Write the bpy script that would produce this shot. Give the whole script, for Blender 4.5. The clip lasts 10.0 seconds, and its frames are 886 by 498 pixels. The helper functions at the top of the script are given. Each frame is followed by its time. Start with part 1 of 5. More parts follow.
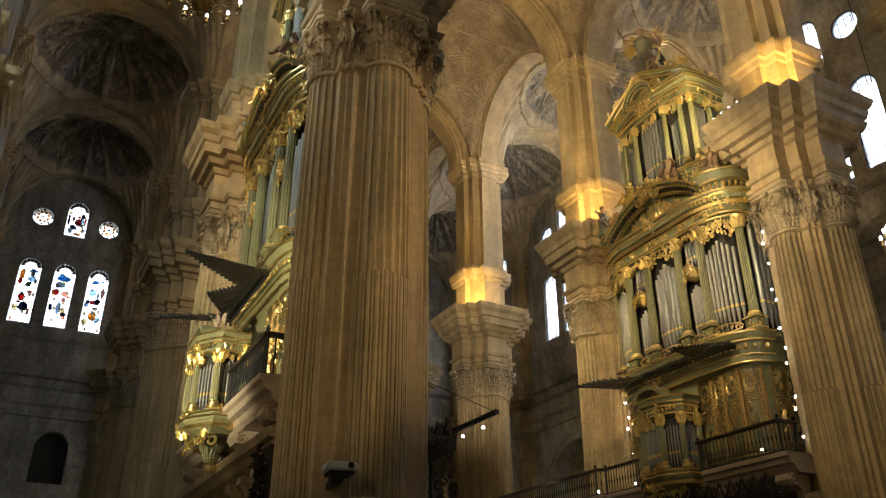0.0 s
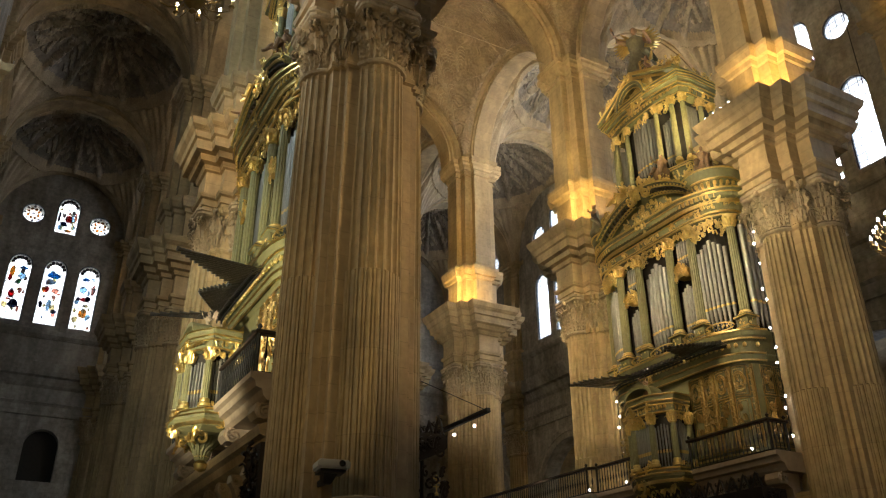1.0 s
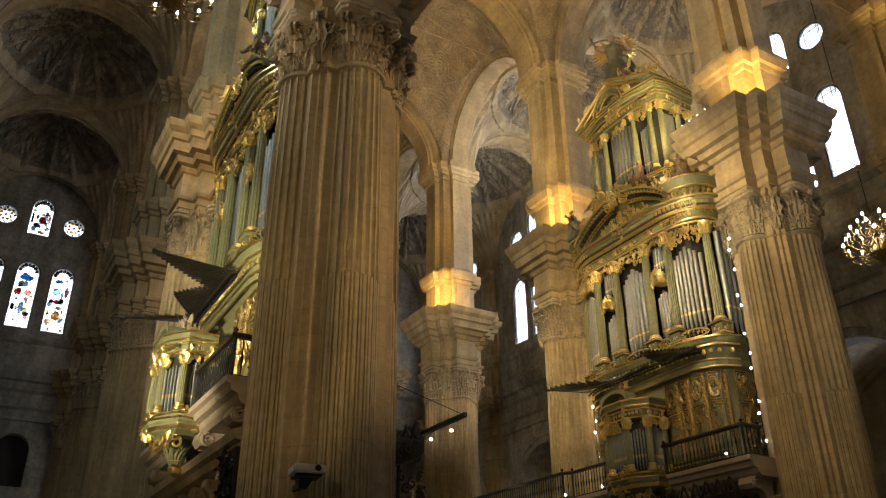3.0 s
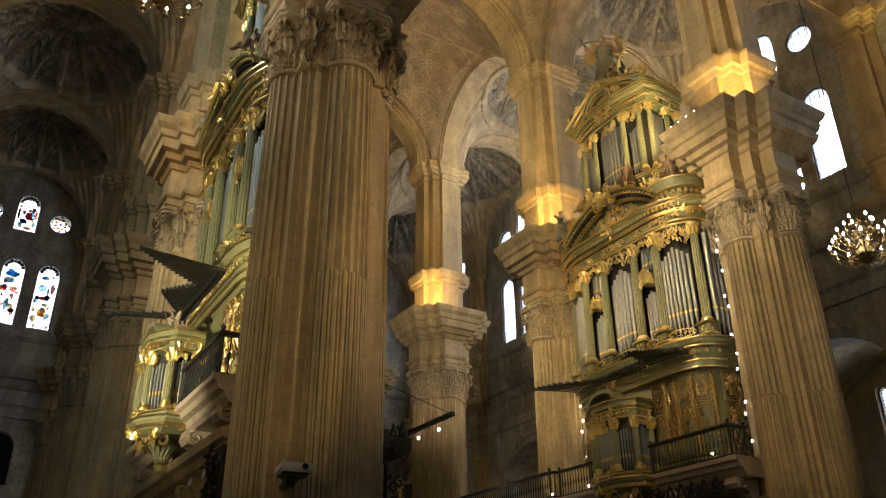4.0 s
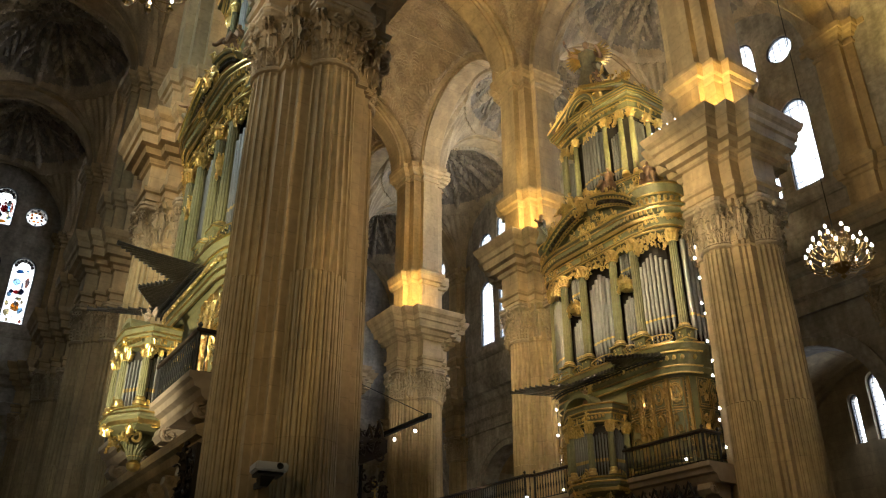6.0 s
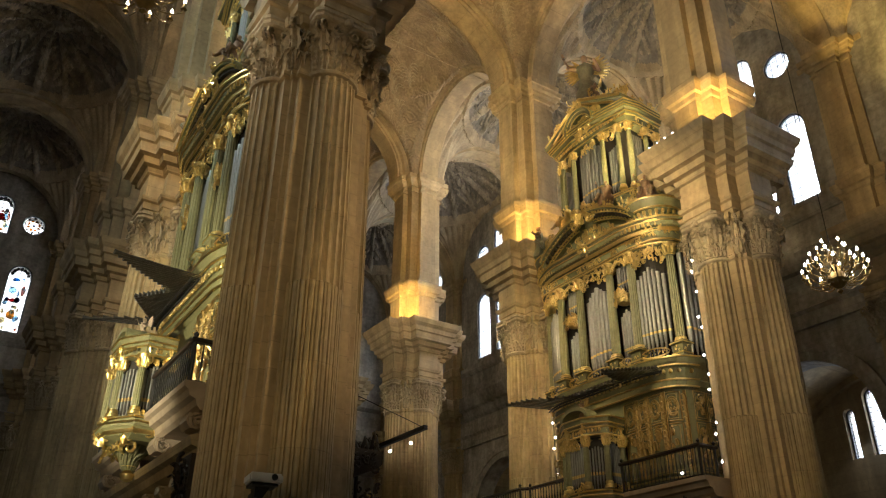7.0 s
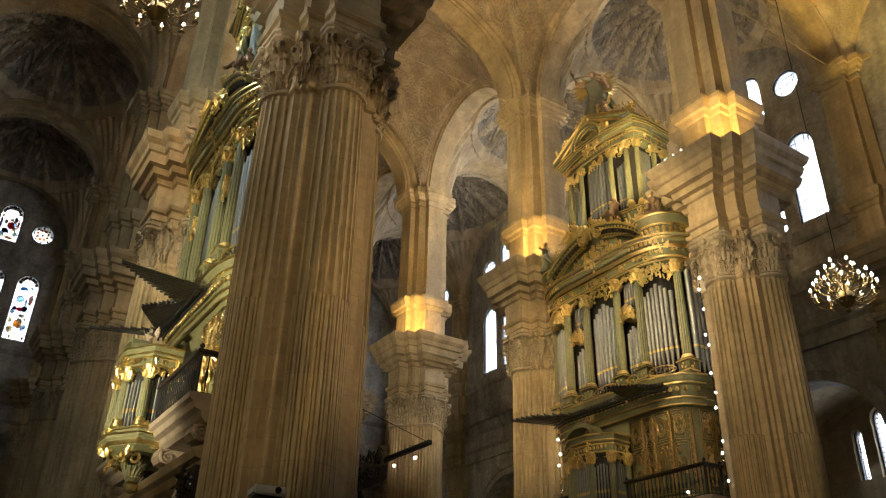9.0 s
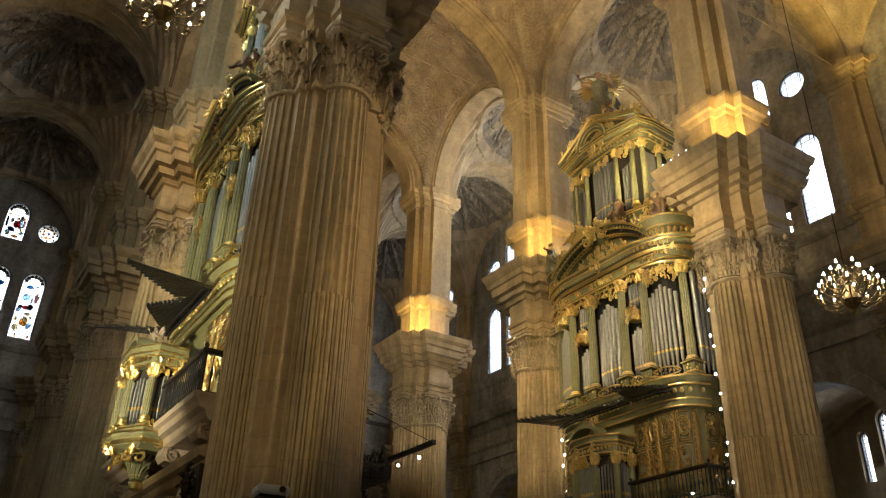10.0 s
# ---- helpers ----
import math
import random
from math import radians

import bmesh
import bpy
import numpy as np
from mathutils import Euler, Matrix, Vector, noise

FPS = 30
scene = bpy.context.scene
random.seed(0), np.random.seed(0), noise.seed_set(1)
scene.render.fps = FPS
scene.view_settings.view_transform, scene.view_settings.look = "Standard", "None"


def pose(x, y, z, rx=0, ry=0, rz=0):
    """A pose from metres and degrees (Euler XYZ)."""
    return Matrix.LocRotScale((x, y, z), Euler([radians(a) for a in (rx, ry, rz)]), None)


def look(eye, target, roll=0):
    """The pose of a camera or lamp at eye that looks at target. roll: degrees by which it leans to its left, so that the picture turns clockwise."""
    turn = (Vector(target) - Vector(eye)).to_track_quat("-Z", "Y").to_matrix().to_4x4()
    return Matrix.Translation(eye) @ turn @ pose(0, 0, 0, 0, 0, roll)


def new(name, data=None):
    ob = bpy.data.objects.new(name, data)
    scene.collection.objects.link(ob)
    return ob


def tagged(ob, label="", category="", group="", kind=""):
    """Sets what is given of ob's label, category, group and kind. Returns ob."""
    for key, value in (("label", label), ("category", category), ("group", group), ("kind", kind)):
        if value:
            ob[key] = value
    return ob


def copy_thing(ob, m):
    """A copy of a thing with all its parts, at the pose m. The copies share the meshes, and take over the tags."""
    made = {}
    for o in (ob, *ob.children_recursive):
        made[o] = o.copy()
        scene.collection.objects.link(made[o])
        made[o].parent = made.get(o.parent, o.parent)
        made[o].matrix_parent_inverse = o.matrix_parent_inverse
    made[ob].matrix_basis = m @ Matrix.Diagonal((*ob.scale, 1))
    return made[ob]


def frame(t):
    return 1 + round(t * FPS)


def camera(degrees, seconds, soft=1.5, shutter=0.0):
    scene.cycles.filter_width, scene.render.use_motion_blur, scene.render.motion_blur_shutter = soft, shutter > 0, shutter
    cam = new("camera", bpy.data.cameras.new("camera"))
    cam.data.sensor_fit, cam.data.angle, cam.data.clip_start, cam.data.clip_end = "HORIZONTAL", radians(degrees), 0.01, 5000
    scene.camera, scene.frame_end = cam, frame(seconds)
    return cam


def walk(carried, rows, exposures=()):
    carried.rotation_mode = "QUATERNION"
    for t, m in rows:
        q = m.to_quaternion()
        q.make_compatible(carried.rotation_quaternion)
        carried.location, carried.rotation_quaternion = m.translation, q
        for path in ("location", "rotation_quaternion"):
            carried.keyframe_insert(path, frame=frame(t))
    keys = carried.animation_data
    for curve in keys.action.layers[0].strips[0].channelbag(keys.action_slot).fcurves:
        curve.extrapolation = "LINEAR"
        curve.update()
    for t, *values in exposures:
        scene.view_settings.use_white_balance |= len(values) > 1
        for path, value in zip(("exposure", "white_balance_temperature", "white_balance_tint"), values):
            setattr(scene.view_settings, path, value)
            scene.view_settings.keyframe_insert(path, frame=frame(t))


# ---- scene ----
# ---- camera ----
cam = camera(57.0, 10.0, soft=1.15)
EYE = (0.0, 0.0, 1.6)
ROWS = [
    (0.0, -28.0, 26.5, 0.1), (0.5, -28.253, 26.435, 0.095), (1.0, -28.596, 26.391, 0.14), (1.5, -28.98, 26.397, 0.155),
    (2.0, -29.343, 26.425, 0.223), (2.5, -29.76, 26.607, 0.344), (4.0, -31.047, 26.609, 0.413), (4.5, -31.574, 26.535, 0.275),
    (5.0, -32.033, 26.453, 0.224), (5.5, -32.505, 26.454, 0.107), (7.0, -33.222, 27.539, -0.376), (7.5, -33.188, 27.968, -0.832),
    (8.0, -33.107, 28.359, -1.053), (8.5, -33.182, 28.477, -1.136), (9.0, -33.116, 28.537, -1.208), (9.5, -32.999, 28.576, -1.362),
    (10.0, -32.918, 28.529, -1.539)]
walk(cam, [(t, pose(*EYE, 90 + p, r, y)) for t, y, p, r in ROWS], [(0.0, 1.61, 5850, 10), (10.0, 1.62, 5850, 10)])

# ---- world and lamps ----
world = bpy.data.worlds.new("sky")
scene.world = world
world.use_nodes = True
wn = world.node_tree
sky = wn.nodes.new("ShaderNodeTexSky")
sky.sky_type = 'NISHITA'
sky.sun_disc = False
sky.sun_elevation, sky.sun_rotation = radians(50), radians(100)
wn.links.new(sky.outputs[0], wn.nodes["Background"].inputs[0])
wn.nodes["Background"].inputs[1].default_value = 0.15
sun = new("sun", bpy.data.lights.new("sun", 'SUN'))
sun.data.energy, sun.data.angle, sun.data.color = 2.0, radians(0.5), (1.0, 0.95, 0.88)
sun.matrix_world = look((20, -60, 80), (20, 20, 0))

WARM = (1.0, 0.68, 0.28)
AMBER = (1.0, 0.62, 0.16)
CREAM = (1.0, 0.82, 0.55)


def lamp(name, eye, target, watts, colour, size=0.4, cone=None):
    d = bpy.data.lights.new(name, 'SPOT' if cone else 'AREA')
    d.energy, d.color = watts, colour
    if cone:
        d.spot_size, d.spot_blend, d.shadow_soft_size = radians(cone), 0.6, size
    else:
        d.size = size
    ob = new(name, d)
    ob.matrix_world = look(eye, target)
    return ob


# grid of the pillars
PX = (6.93, 25.15)
PY = (-20.4, -1.4, 17.55, 29.95, 42.0, 54.1)
CX = (6.7, 24.7)                              # lines of the choir's organs and screens
BAYS = (-21.0, -2.0, 17.0, 29.2, 41.3, 53.4, 65.5)
XL, XR, YN, YS = -4.25, 36.4, 65.6, -22.0      # inner faces of the outer walls
SPRING = 31.9
# lamps at cornice height: amber at pedestals, added unseen spots for the vaults
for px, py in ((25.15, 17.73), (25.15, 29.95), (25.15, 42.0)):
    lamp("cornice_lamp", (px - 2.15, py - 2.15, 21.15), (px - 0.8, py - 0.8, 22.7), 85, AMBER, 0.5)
lamp("added_vault_flood", (22.4, 18.2, 21.2), (12, 24, 35), 1300, WARM, 0.3, 95)
lamp("added_vault_flood", (24.7, 31.6, 21.3), (24.9, 38.6, 34.5), 500, CREAM, 0.2, 70)
lamp("added_vault_flood", (8.9, 27.5, 21.4), (17, 33, 38), 1200, WARM, 0.3, 120)
lamp("added_vault_flood", (33.2, 14.2, 21.3), (31.0, 9.0, 37), 3600, (1.0, 0.66, 0.14), 0.3, 90)
lamp("added_vault_flood", (27.2, 29.5, 21.4), (30, 33, 38), 1500, CREAM, 0.3, 110)
lamp("added_vault_flood", (4.4, 17.4, 21.4), (1, 27, 38), 45, WARM, 0.3, 110)
# added spots without housings, aimed at the organs and the near pillar
lamp("added_organ_flood", (-3.9, 15.0, 6.5), (5.5, 23.2, 10.6), 3600, (1.0, 0.85, 0.52), 0.3, 42)
lamp("added_organ_flood", (9.7, 16.4, 21.3), (23.4, 24.2, 16.5), 3000, (1.0, 0.76, 0.4), 0.3, 60)
lamp("added_organ_flood", (21.9, 18.9, 21.1), (23.4, 23.6, 24.5), 700, (1.0, 0.74, 0.32), 0.3, 80)
lamp("added_pillar_flood", (22.0, 0.6, 21.2), (7.2, 16.5, 11.5), 3600, (1.0, 0.68, 0.3), 0.3, 26)
# area lamps added at unseen west windows and one east window, for daylight
DAY = (0.92, 1.0, 0.84)
for eye, aim, watts, tone in (((XL + 0.06, 7.5, 26.6), (6.2, 16.4, 13.5), 95, DAY), ((XL + 0.06, 23.1, 26.6), (6.2, 23.0, 18.0), 300, (0.9, 1.0, 0.88)),
                              ((XR - 0.06, 35.25, 27.0), (25.5, 41.0, 26.0), 420, (1.0, 0.98, 0.92))):
    lamp("window_daylight", eye, aim, watts, tone, 1.7)
# more unseen spots added to brighten the pillars, some in mid-air
lamp("added_pillar_flood", (-3.9, 6.0, 9.0), (6.6, 16.6, 11.5), 500, (1.0, 0.68, 0.28), 0.3, 60)
lamp("added_pillar_flood", (9.2, 13.2, 7.2), (23.6, 16.0, 19.6), 1300, (1.0, 0.8, 0.48), 0.3, 30)
lamp("added_pillar_flood", (21.6, 30.6, 8.2), (24.0, 41.0, 20.5), 700, CREAM, 0.3, 60)
lamp("added_pillar_flood", (9.6, 14.6, 21.3), (24.0, 20.0, 27.5), 1500, (1.0, 0.76, 0.42), 0.3, 46)
lamp("added_pillar_flood", (9.4, 20.6, 21.3), (23.6, 29.2, 27.5), 2100, (1.0, 0.75, 0.36), 0.2, 32)
lamp("added_pillar_flood", (9.5, 30.2, 21.3), (24.0, 41.0, 18.5), 1200, CREAM, 0.3, 42)
lamp("added_pillar_flood", (9.6, 18.6, 21.3), (23.6, 29.2, 14.5), 1900, WARM, 0.3, 28)
lamp("added_pillar_flood", (-3.6, 18.6, 21.3), (5.6, 28.8, 18.6), 1500, (1.0, 0.7, 0.33), 0.3, 46)
lamp("added_pillar_flood", (9.3, 14.4, 21.2), (24.3, 17.3, 14.0), 1400, WARM, 0.3, 50)

# area lamps added inside the chapel windows in place of daylight
for y in (25.3, 23.9):
    lamp("chapel_standin", (43.4, y, 13.8), (37.5, y - 1.5, 11.0), 16, (0.9, 0.95, 1.0), 0.9)

for at in ((1.95, 16.2, 16.9), (21.0, 11.65, 12.4)):
    pl = new("chandelier_light", bpy.data.lights.new("chandelier_light", 'POINT'))
    pl.data.energy, pl.data.color, pl.data.shadow_soft_size, pl.location = 45, CREAM, 0.6, at

# ---- materials ----


def mat(name, base, rough=0.6, metal=0.0, vary=0.25, grain=6.0, bump=0.15, blocks=None, stain=0.0, spec=0.5):
    m = bpy.data.materials.new(name)
    m.use_nodes = True
    nt = m.node_tree
    N, L = nt.nodes, nt.links
    b = N["Principled BSDF"]
    b.inputs["Roughness"].default_value, b.inputs["Metallic"].default_value = rough, metal
    b.inputs["Specular IOR Level"].default_value = spec
    geo = N.new("ShaderNodeNewGeometry")
    big, small = N.new("ShaderNodeTexNoise"), N.new("ShaderNodeTexNoise")
    big.inputs["Scale"].default_value, big.inputs["Detail"].default_value = 0.45, 5
    small.inputs["Scale"].default_value, small.inputs["Detail"].default_value = grain, 6
    for n in (big, small):
        L.new(geo.outputs["Position"], n.inputs["Vector"])
    add = N.new("ShaderNodeMath")
    add.operation = 'ADD'
    L.new(big.outputs[0], add.inputs[0]), L.new(small.outputs[0], add.inputs[1])
    ramp = N.new("ShaderNodeMapRange")
    ramp.inputs[1].default_value, ramp.inputs[2].default_value = 0.65, 1.35
    ramp.inputs[3].default_value, ramp.inputs[4].default_value = 1 - vary, 1 + vary
    L.new(add.outputs[0], ramp.inputs[0])
    last = ramp.outputs[0]
    height = small.outputs[0]
    if blocks:
        sep, com, plus = N.new("ShaderNodeSeparateXYZ"), N.new("ShaderNodeCombineXYZ"), N.new("ShaderNodeMath")
        L.new(geo.outputs["Position"], sep.inputs[0])
        L.new(sep.outputs[0], plus.inputs[0]), L.new(sep.outputs[1], plus.inputs[1])
        L.new(plus.outputs[0], com.inputs[0]), L.new(sep.outputs[2], com.inputs[1])
        br = N.new("ShaderNodeTexBrick")
        br.inputs["Scale"].default_value = 1.0
        br.inputs["Brick Width"].default_value, br.inputs["Row Height"].default_value = blocks
        br.inputs["Mortar Size"].default_value = 0.012
        br.inputs["Color1"].default_value, br.inputs["Color2"].default_value = (1.04, 1.04, 1.04, 1), (0.9, 0.9, 0.9, 1)
        br.inputs["Mortar"].default_value = (0.8, 0.8, 0.8, 1)
        L.new(com.outputs[0], br.inputs["Vector"])
        mul = N.new("ShaderNodeMath")
        mul.operation = 'MULTIPLY'
        L.new(last, mul.inputs[0]), L.new(br.outputs["Color"], mul.inputs[1])
        last = mul.outputs[0]
    if stain:
        st, rs = N.new("ShaderNodeTexNoise"), N.new("ShaderNodeMapRange")
        mp = N.new("ShaderNodeMapping")
        mp.inputs["Scale"].default_value = (1.4, 1.4, 0.25)
        L.new(geo.outputs["Position"], mp.inputs[0]), L.new(mp.outputs[0], st.inputs["Vector"])
        st.inputs["Scale"].default_value, st.inputs["Detail"].default_value = 1.0, 6
        rs.inputs[1].default_value, rs.inputs[2].default_value = 0.4, 0.65
        rs.inputs[3].default_value, rs.inputs[4].default_value = 1 - stain, 1.0
        L.new(st.outputs[0], rs.inputs[0])
        mul = N.new("ShaderNodeMath")
        mul.operation = 'MULTIPLY'
        L.new(last, mul.inputs[0]), L.new(rs.outputs[0], mul.inputs[1])
        last = mul.outputs[0]
    sc = N.new("ShaderNodeVectorMath")
    sc.operation = 'SCALE'
    sc.inputs[0].default_value = base
    L.new(last, sc.inputs["Scale"])
    L.new(sc.outputs[0], b.inputs["Base Color"])
    if bump:
        bp = N.new("ShaderNodeBump")
        bp.inputs["Strength"].default_value, bp.inputs["Distance"].default_value = bump, 0.03
        L.new(height, bp.inputs["Height"])
        L.new(bp.outputs[0], b.inputs["Normal"])
    return m


STONE = mat("limestone", (0.47, 0.35, 0.185), 0.7, 0, 0.22, 5, 0.3, (1.5, 0.62), 0.3)
CARVED = mat("carved_limestone", (0.45, 0.355, 0.22), 0.75, 0, 0.3, 9, 0.35, None, 0.35)
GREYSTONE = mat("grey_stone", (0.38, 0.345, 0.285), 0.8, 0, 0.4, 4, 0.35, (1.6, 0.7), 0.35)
# cap stone coloured dark for shade out of the floods' reach; raised carving lighter
CAPSTONE = mat("shade_toned_cap_stone", (0.25, 0.215, 0.17), 0.85, 0, 0.4, 6, 0.4, None, 0.4)
CAPCARVING = mat("shade_toned_carving", (0.38, 0.32, 0.23), 0.85, 0, 0.4, 6, 0.4, None, 0.4)
VAULT = mat("vault_stone", (0.38, 0.285, 0.17), 0.8, 0, 0.3, 7, 0.4, None, 0.3)


def add_relief(m):
    """Scrolling carved relief, as broad curls in the plaster."""
    N, L = m.node_tree.nodes, m.node_tree.links
    geo, no, wv, bp = N.new("ShaderNodeNewGeometry"), N.new("ShaderNodeTexNoise"), N.new("ShaderNodeTexWave"), N.new("ShaderNodeBump")
    no.inputs["Scale"].default_value, no.inputs["Detail"].default_value = 0.7, 1.0
    L.new(geo.outputs["Position"], no.inputs["Vector"])
    mul = N.new("ShaderNodeVectorMath")
    mul.operation = 'MULTIPLY_ADD'
    mul.inputs[1].default_value = (4.5, 4.5, 4.5)
    L.new(no.outputs["Color"], mul.inputs[0]), L.new(geo.outputs["Position"], mul.inputs[2])
    wv.wave_type = 'RINGS'
    wv.inputs["Scale"].default_value, wv.inputs["Distortion"].default_value = 0.85, 4.0
    wv.inputs["Detail"].default_value = 2.0
    L.new(mul.outputs[0], wv.inputs["Vector"])
    old = [n for n in N if n.type == 'BUMP' and n != bp][0]
    bp.inputs["Strength"].default_value, bp.inputs["Distance"].default_value = 0.6, 0.06
    L.new(wv.outputs["Fac"], bp.inputs["Height"])
    L.new(old.outputs[0], bp.inputs["Normal"])
    L.new(bp.outputs[0], N["Principled BSDF"].inputs["Normal"])


add_relief(VAULT)
FLOOR = mat("marble_floor", (0.4, 0.36, 0.32), 0.25, 0, 0.2, 3, 0.03, (1.0, 1.0))
SHAFT = mat("column_stone", (0.45, 0.34, 0.175), 0.65, 0, 0.25, 4, 0.25, (9.0, 1.9), 0.35)
GREEN = mat("green_paint", (0.205, 0.195, 0.09), 0.48, 0, 0.25, 8, 0.08, None, 0.2)
GOLD = mat("gilding", (0.9, 0.7, 0.28), 0.33, 1.0, 0.25, 12, 0.25)
# second, darker gilding where panels, strips and pipe mouths came out too bright
DULLGOLD = mat("dull_gilding", (0.58, 0.42, 0.17), 0.36, 1.0, 0.3, 12, 0.2)
BRASS = mat("brass", (0.28, 0.2, 0.08), 0.3, 1.0, 0.2, 10, 0.05)
TIN = mat("tin_pipe", (0.26, 0.26, 0.245), 0.46, 0.8, 0.15, 10, 0.05)
BRONZE = mat("dark_trumpet_metal", (0.13, 0.125, 0.12), 0.35, 1.0, 0.3, 10, 0.05)
DARKWOOD = mat("dark_wood", (0.022, 0.014, 0.009), 0.5, 0, 0.3, 10, 0.15)
BLACK = mat("black_metal", (0.02, 0.02, 0.02), 0.45, 0.3, 0.2, 10, 0.05)
# near-black that stands in for the shade inside niches and behind pipes
DARK = mat("inside_shade", (0.03, 0.026, 0.02), 0.8, 0, 0.2, 5, 0.1)
WOODFIG = mat("painted_wood_figure", (0.3, 0.19, 0.11), 0.42, 0.3, 0.35, 6, 0.15)
ROBE = mat("painted_robe", (0.2, 0.19, 0.13), 0.45, 0.2, 0.4, 6, 0.2)
PINK = mat("pale_marble", (0.36, 0.285, 0.205), 0.45, 0, 0.25, 4, 0.05)
WHITE = mat("white_plastic", (0.6, 0.58, 0.52), 0.4, 0, 0.08, 9, 0.03)
LEAD = mat("lead_bars", (0.05, 0.05, 0.05), 0.6, 0.5, 0.2, 9, 0.05)


def bulb_mat(name, colour, strength):
    m = bpy.data.materials.new(name)
    m.use_nodes = True
    b = m.node_tree.nodes["Principled BSDF"]
    b.inputs["Base Color"].default_value = (0.9, 0.88, 0.82, 1)
    b.inputs["Emission Color"].default_value = (*colour, 1)
    b.inputs["Emission Strength"].default_value = strength
    return m


BULB = bulb_mat("warm_bulb", (1.0, 0.88, 0.68), 12)
SPOTBULB = bulb_mat("white_bulb", (1.0, 0.95, 0.85), 10)


def clear_glass(k=1.0, name="pale_window_glass"):
    m = bpy.data.materials.new(name)
    m.use_nodes = True
    nt = m.node_tree
    nt.nodes.remove(nt.nodes["Principled BSDF"])
    tl = nt.nodes.new("ShaderNodeBsdfTranslucent")
    tl.inputs[0].default_value = (0.9 * k, 0.93 * k, k, 1)
    tp = nt.nodes.new("ShaderNodeBsdfTransparent")
    tp.inputs[0].default_value = (0.92 * k, 0.95 * k, k, 1)
    mx = nt.nodes.new("ShaderNodeMixShader")
    mx.inputs[0].default_value = 0.3
    nt.links.new(tp.outputs[0], mx.inputs[1]), nt.links.new(tl.outputs[0], mx.inputs[2])
    nt.links.new(mx.outputs[0], nt.nodes["Material Output"].inputs[0])
    return m


def stained_glass(name, tint, lead=0.5):
    """Glass of one colour in small leaded pieces, each a little lighter or darker."""
    m = bpy.data.materials.new(name)
    m.use_nodes = True
    N, L = m.node_tree.nodes, m.node_tree.links
    N.remove(N["Principled BSDF"])
    geo, vo, edge = N.new("ShaderNodeNewGeometry"), N.new("ShaderNodeTexVoronoi"), N.new("ShaderNodeTexVoronoi")
    edge.feature = 'DISTANCE_TO_EDGE'
    for n in (vo, edge):
        n.inputs["Scale"].default_value = 3.6
        L.new(geo.outputs["Position"], n.inputs["Vector"])
    sep, tone, er, mul, dim = N.new("ShaderNodeSeparateColor"), N.new("ShaderNodeMapRange"), N.new("ShaderNodeMapRange"), N.new("ShaderNodeMath"), N.new("ShaderNodeVectorMath")
    L.new(vo.outputs["Color"], sep.inputs[0]), L.new(sep.outputs[0], tone.inputs[0])
    tone.inputs[3].default_value, tone.inputs[4].default_value = 0.5, 0.95
    L.new(edge.outputs["Distance"], er.inputs[0])
    er.inputs[1].default_value, er.inputs[2].default_value, er.inputs[3].default_value, er.inputs[4].default_value = 0.012, 0.05, lead, 1.0
    mul.operation, dim.operation = 'MULTIPLY', 'SCALE'
    L.new(tone.outputs[0], mul.inputs[0]), L.new(er.outputs[0], mul.inputs[1])
    dim.inputs[0].default_value = tint
    L.new(mul.outputs[0], dim.inputs["Scale"])
    tl, tp, mx = N.new("ShaderNodeBsdfTranslucent"), N.new("ShaderNodeBsdfTransparent"), N.new("ShaderNodeMixShader")
    L.new(dim.outputs[0], tl.inputs[0]), L.new(dim.outputs[0], tp.inputs[0])
    mx.inputs[0].default_value = 0.2
    L.new(tp.outputs[0], mx.inputs[1]), L.new(tl.outputs[0], mx.inputs[2])
    L.new(mx.outputs[0], N["Material Output"].inputs[0])
    return m


GLASS = clear_glass()
# tint 0.6 holds down the sky glow behind the chapel windows
DULLGLASS = clear_glass(0.6, "dimmed_chapel_glass")
STAINED = stained_glass("white_figured_glass", (0.97, 0.96, 0.92))
TINTS = {n: stained_glass(n + "_glass", c, 0.3) for n, c in (("red", (0.5, 0.05, 0.05)), ("blue", (0.08, 0.3, 0.62)), ("pale_blue", (0.55, 0.75, 0.95)), ("ochre", (0.8, 0.45, 0.1)),
         ("navy", (0.05, 0.07, 0.14)), ("green", (0.15, 0.35, 0.2)), ("rose", (0.85, 0.5, 0.42)), ("grey", (0.25, 0.23, 0.22)), ("cream", (0.95, 0.86, 0.6)))}

# ---- mesh helpers ----


def part(name, bm, material, parent=None, label="", smooth=False):
    bmesh.ops.recalc_face_normals(bm, faces=bm.faces)
    smooth = smooth or material in (GOLD, DULLGOLD)
    me = bpy.data.meshes.new(name)
    bm.to_mesh(me)
    bm.free()
    if smooth:
        me.shade_smooth()
        me.set_sharp_from_angle(angle=radians(40))
    for m in material if isinstance(material, tuple) else (material,):
        me.materials.append(m)
    ob = new(name, me)
    if parent:
        ob.parent = parent
    if label:
        tagged(ob, label)
    return ob


def again(name, ob, parent, m):
    """One more piece on the same mesh."""
    o = new(name, ob.data)
    o.parent = parent
    o.matrix_basis = m
    return o


def thing(name, at, label, category, group="", kind=""):
    e = new(name)
    e.empty_display_size = 0.3
    e.location = at
    return tagged(e, label, category, group, kind)


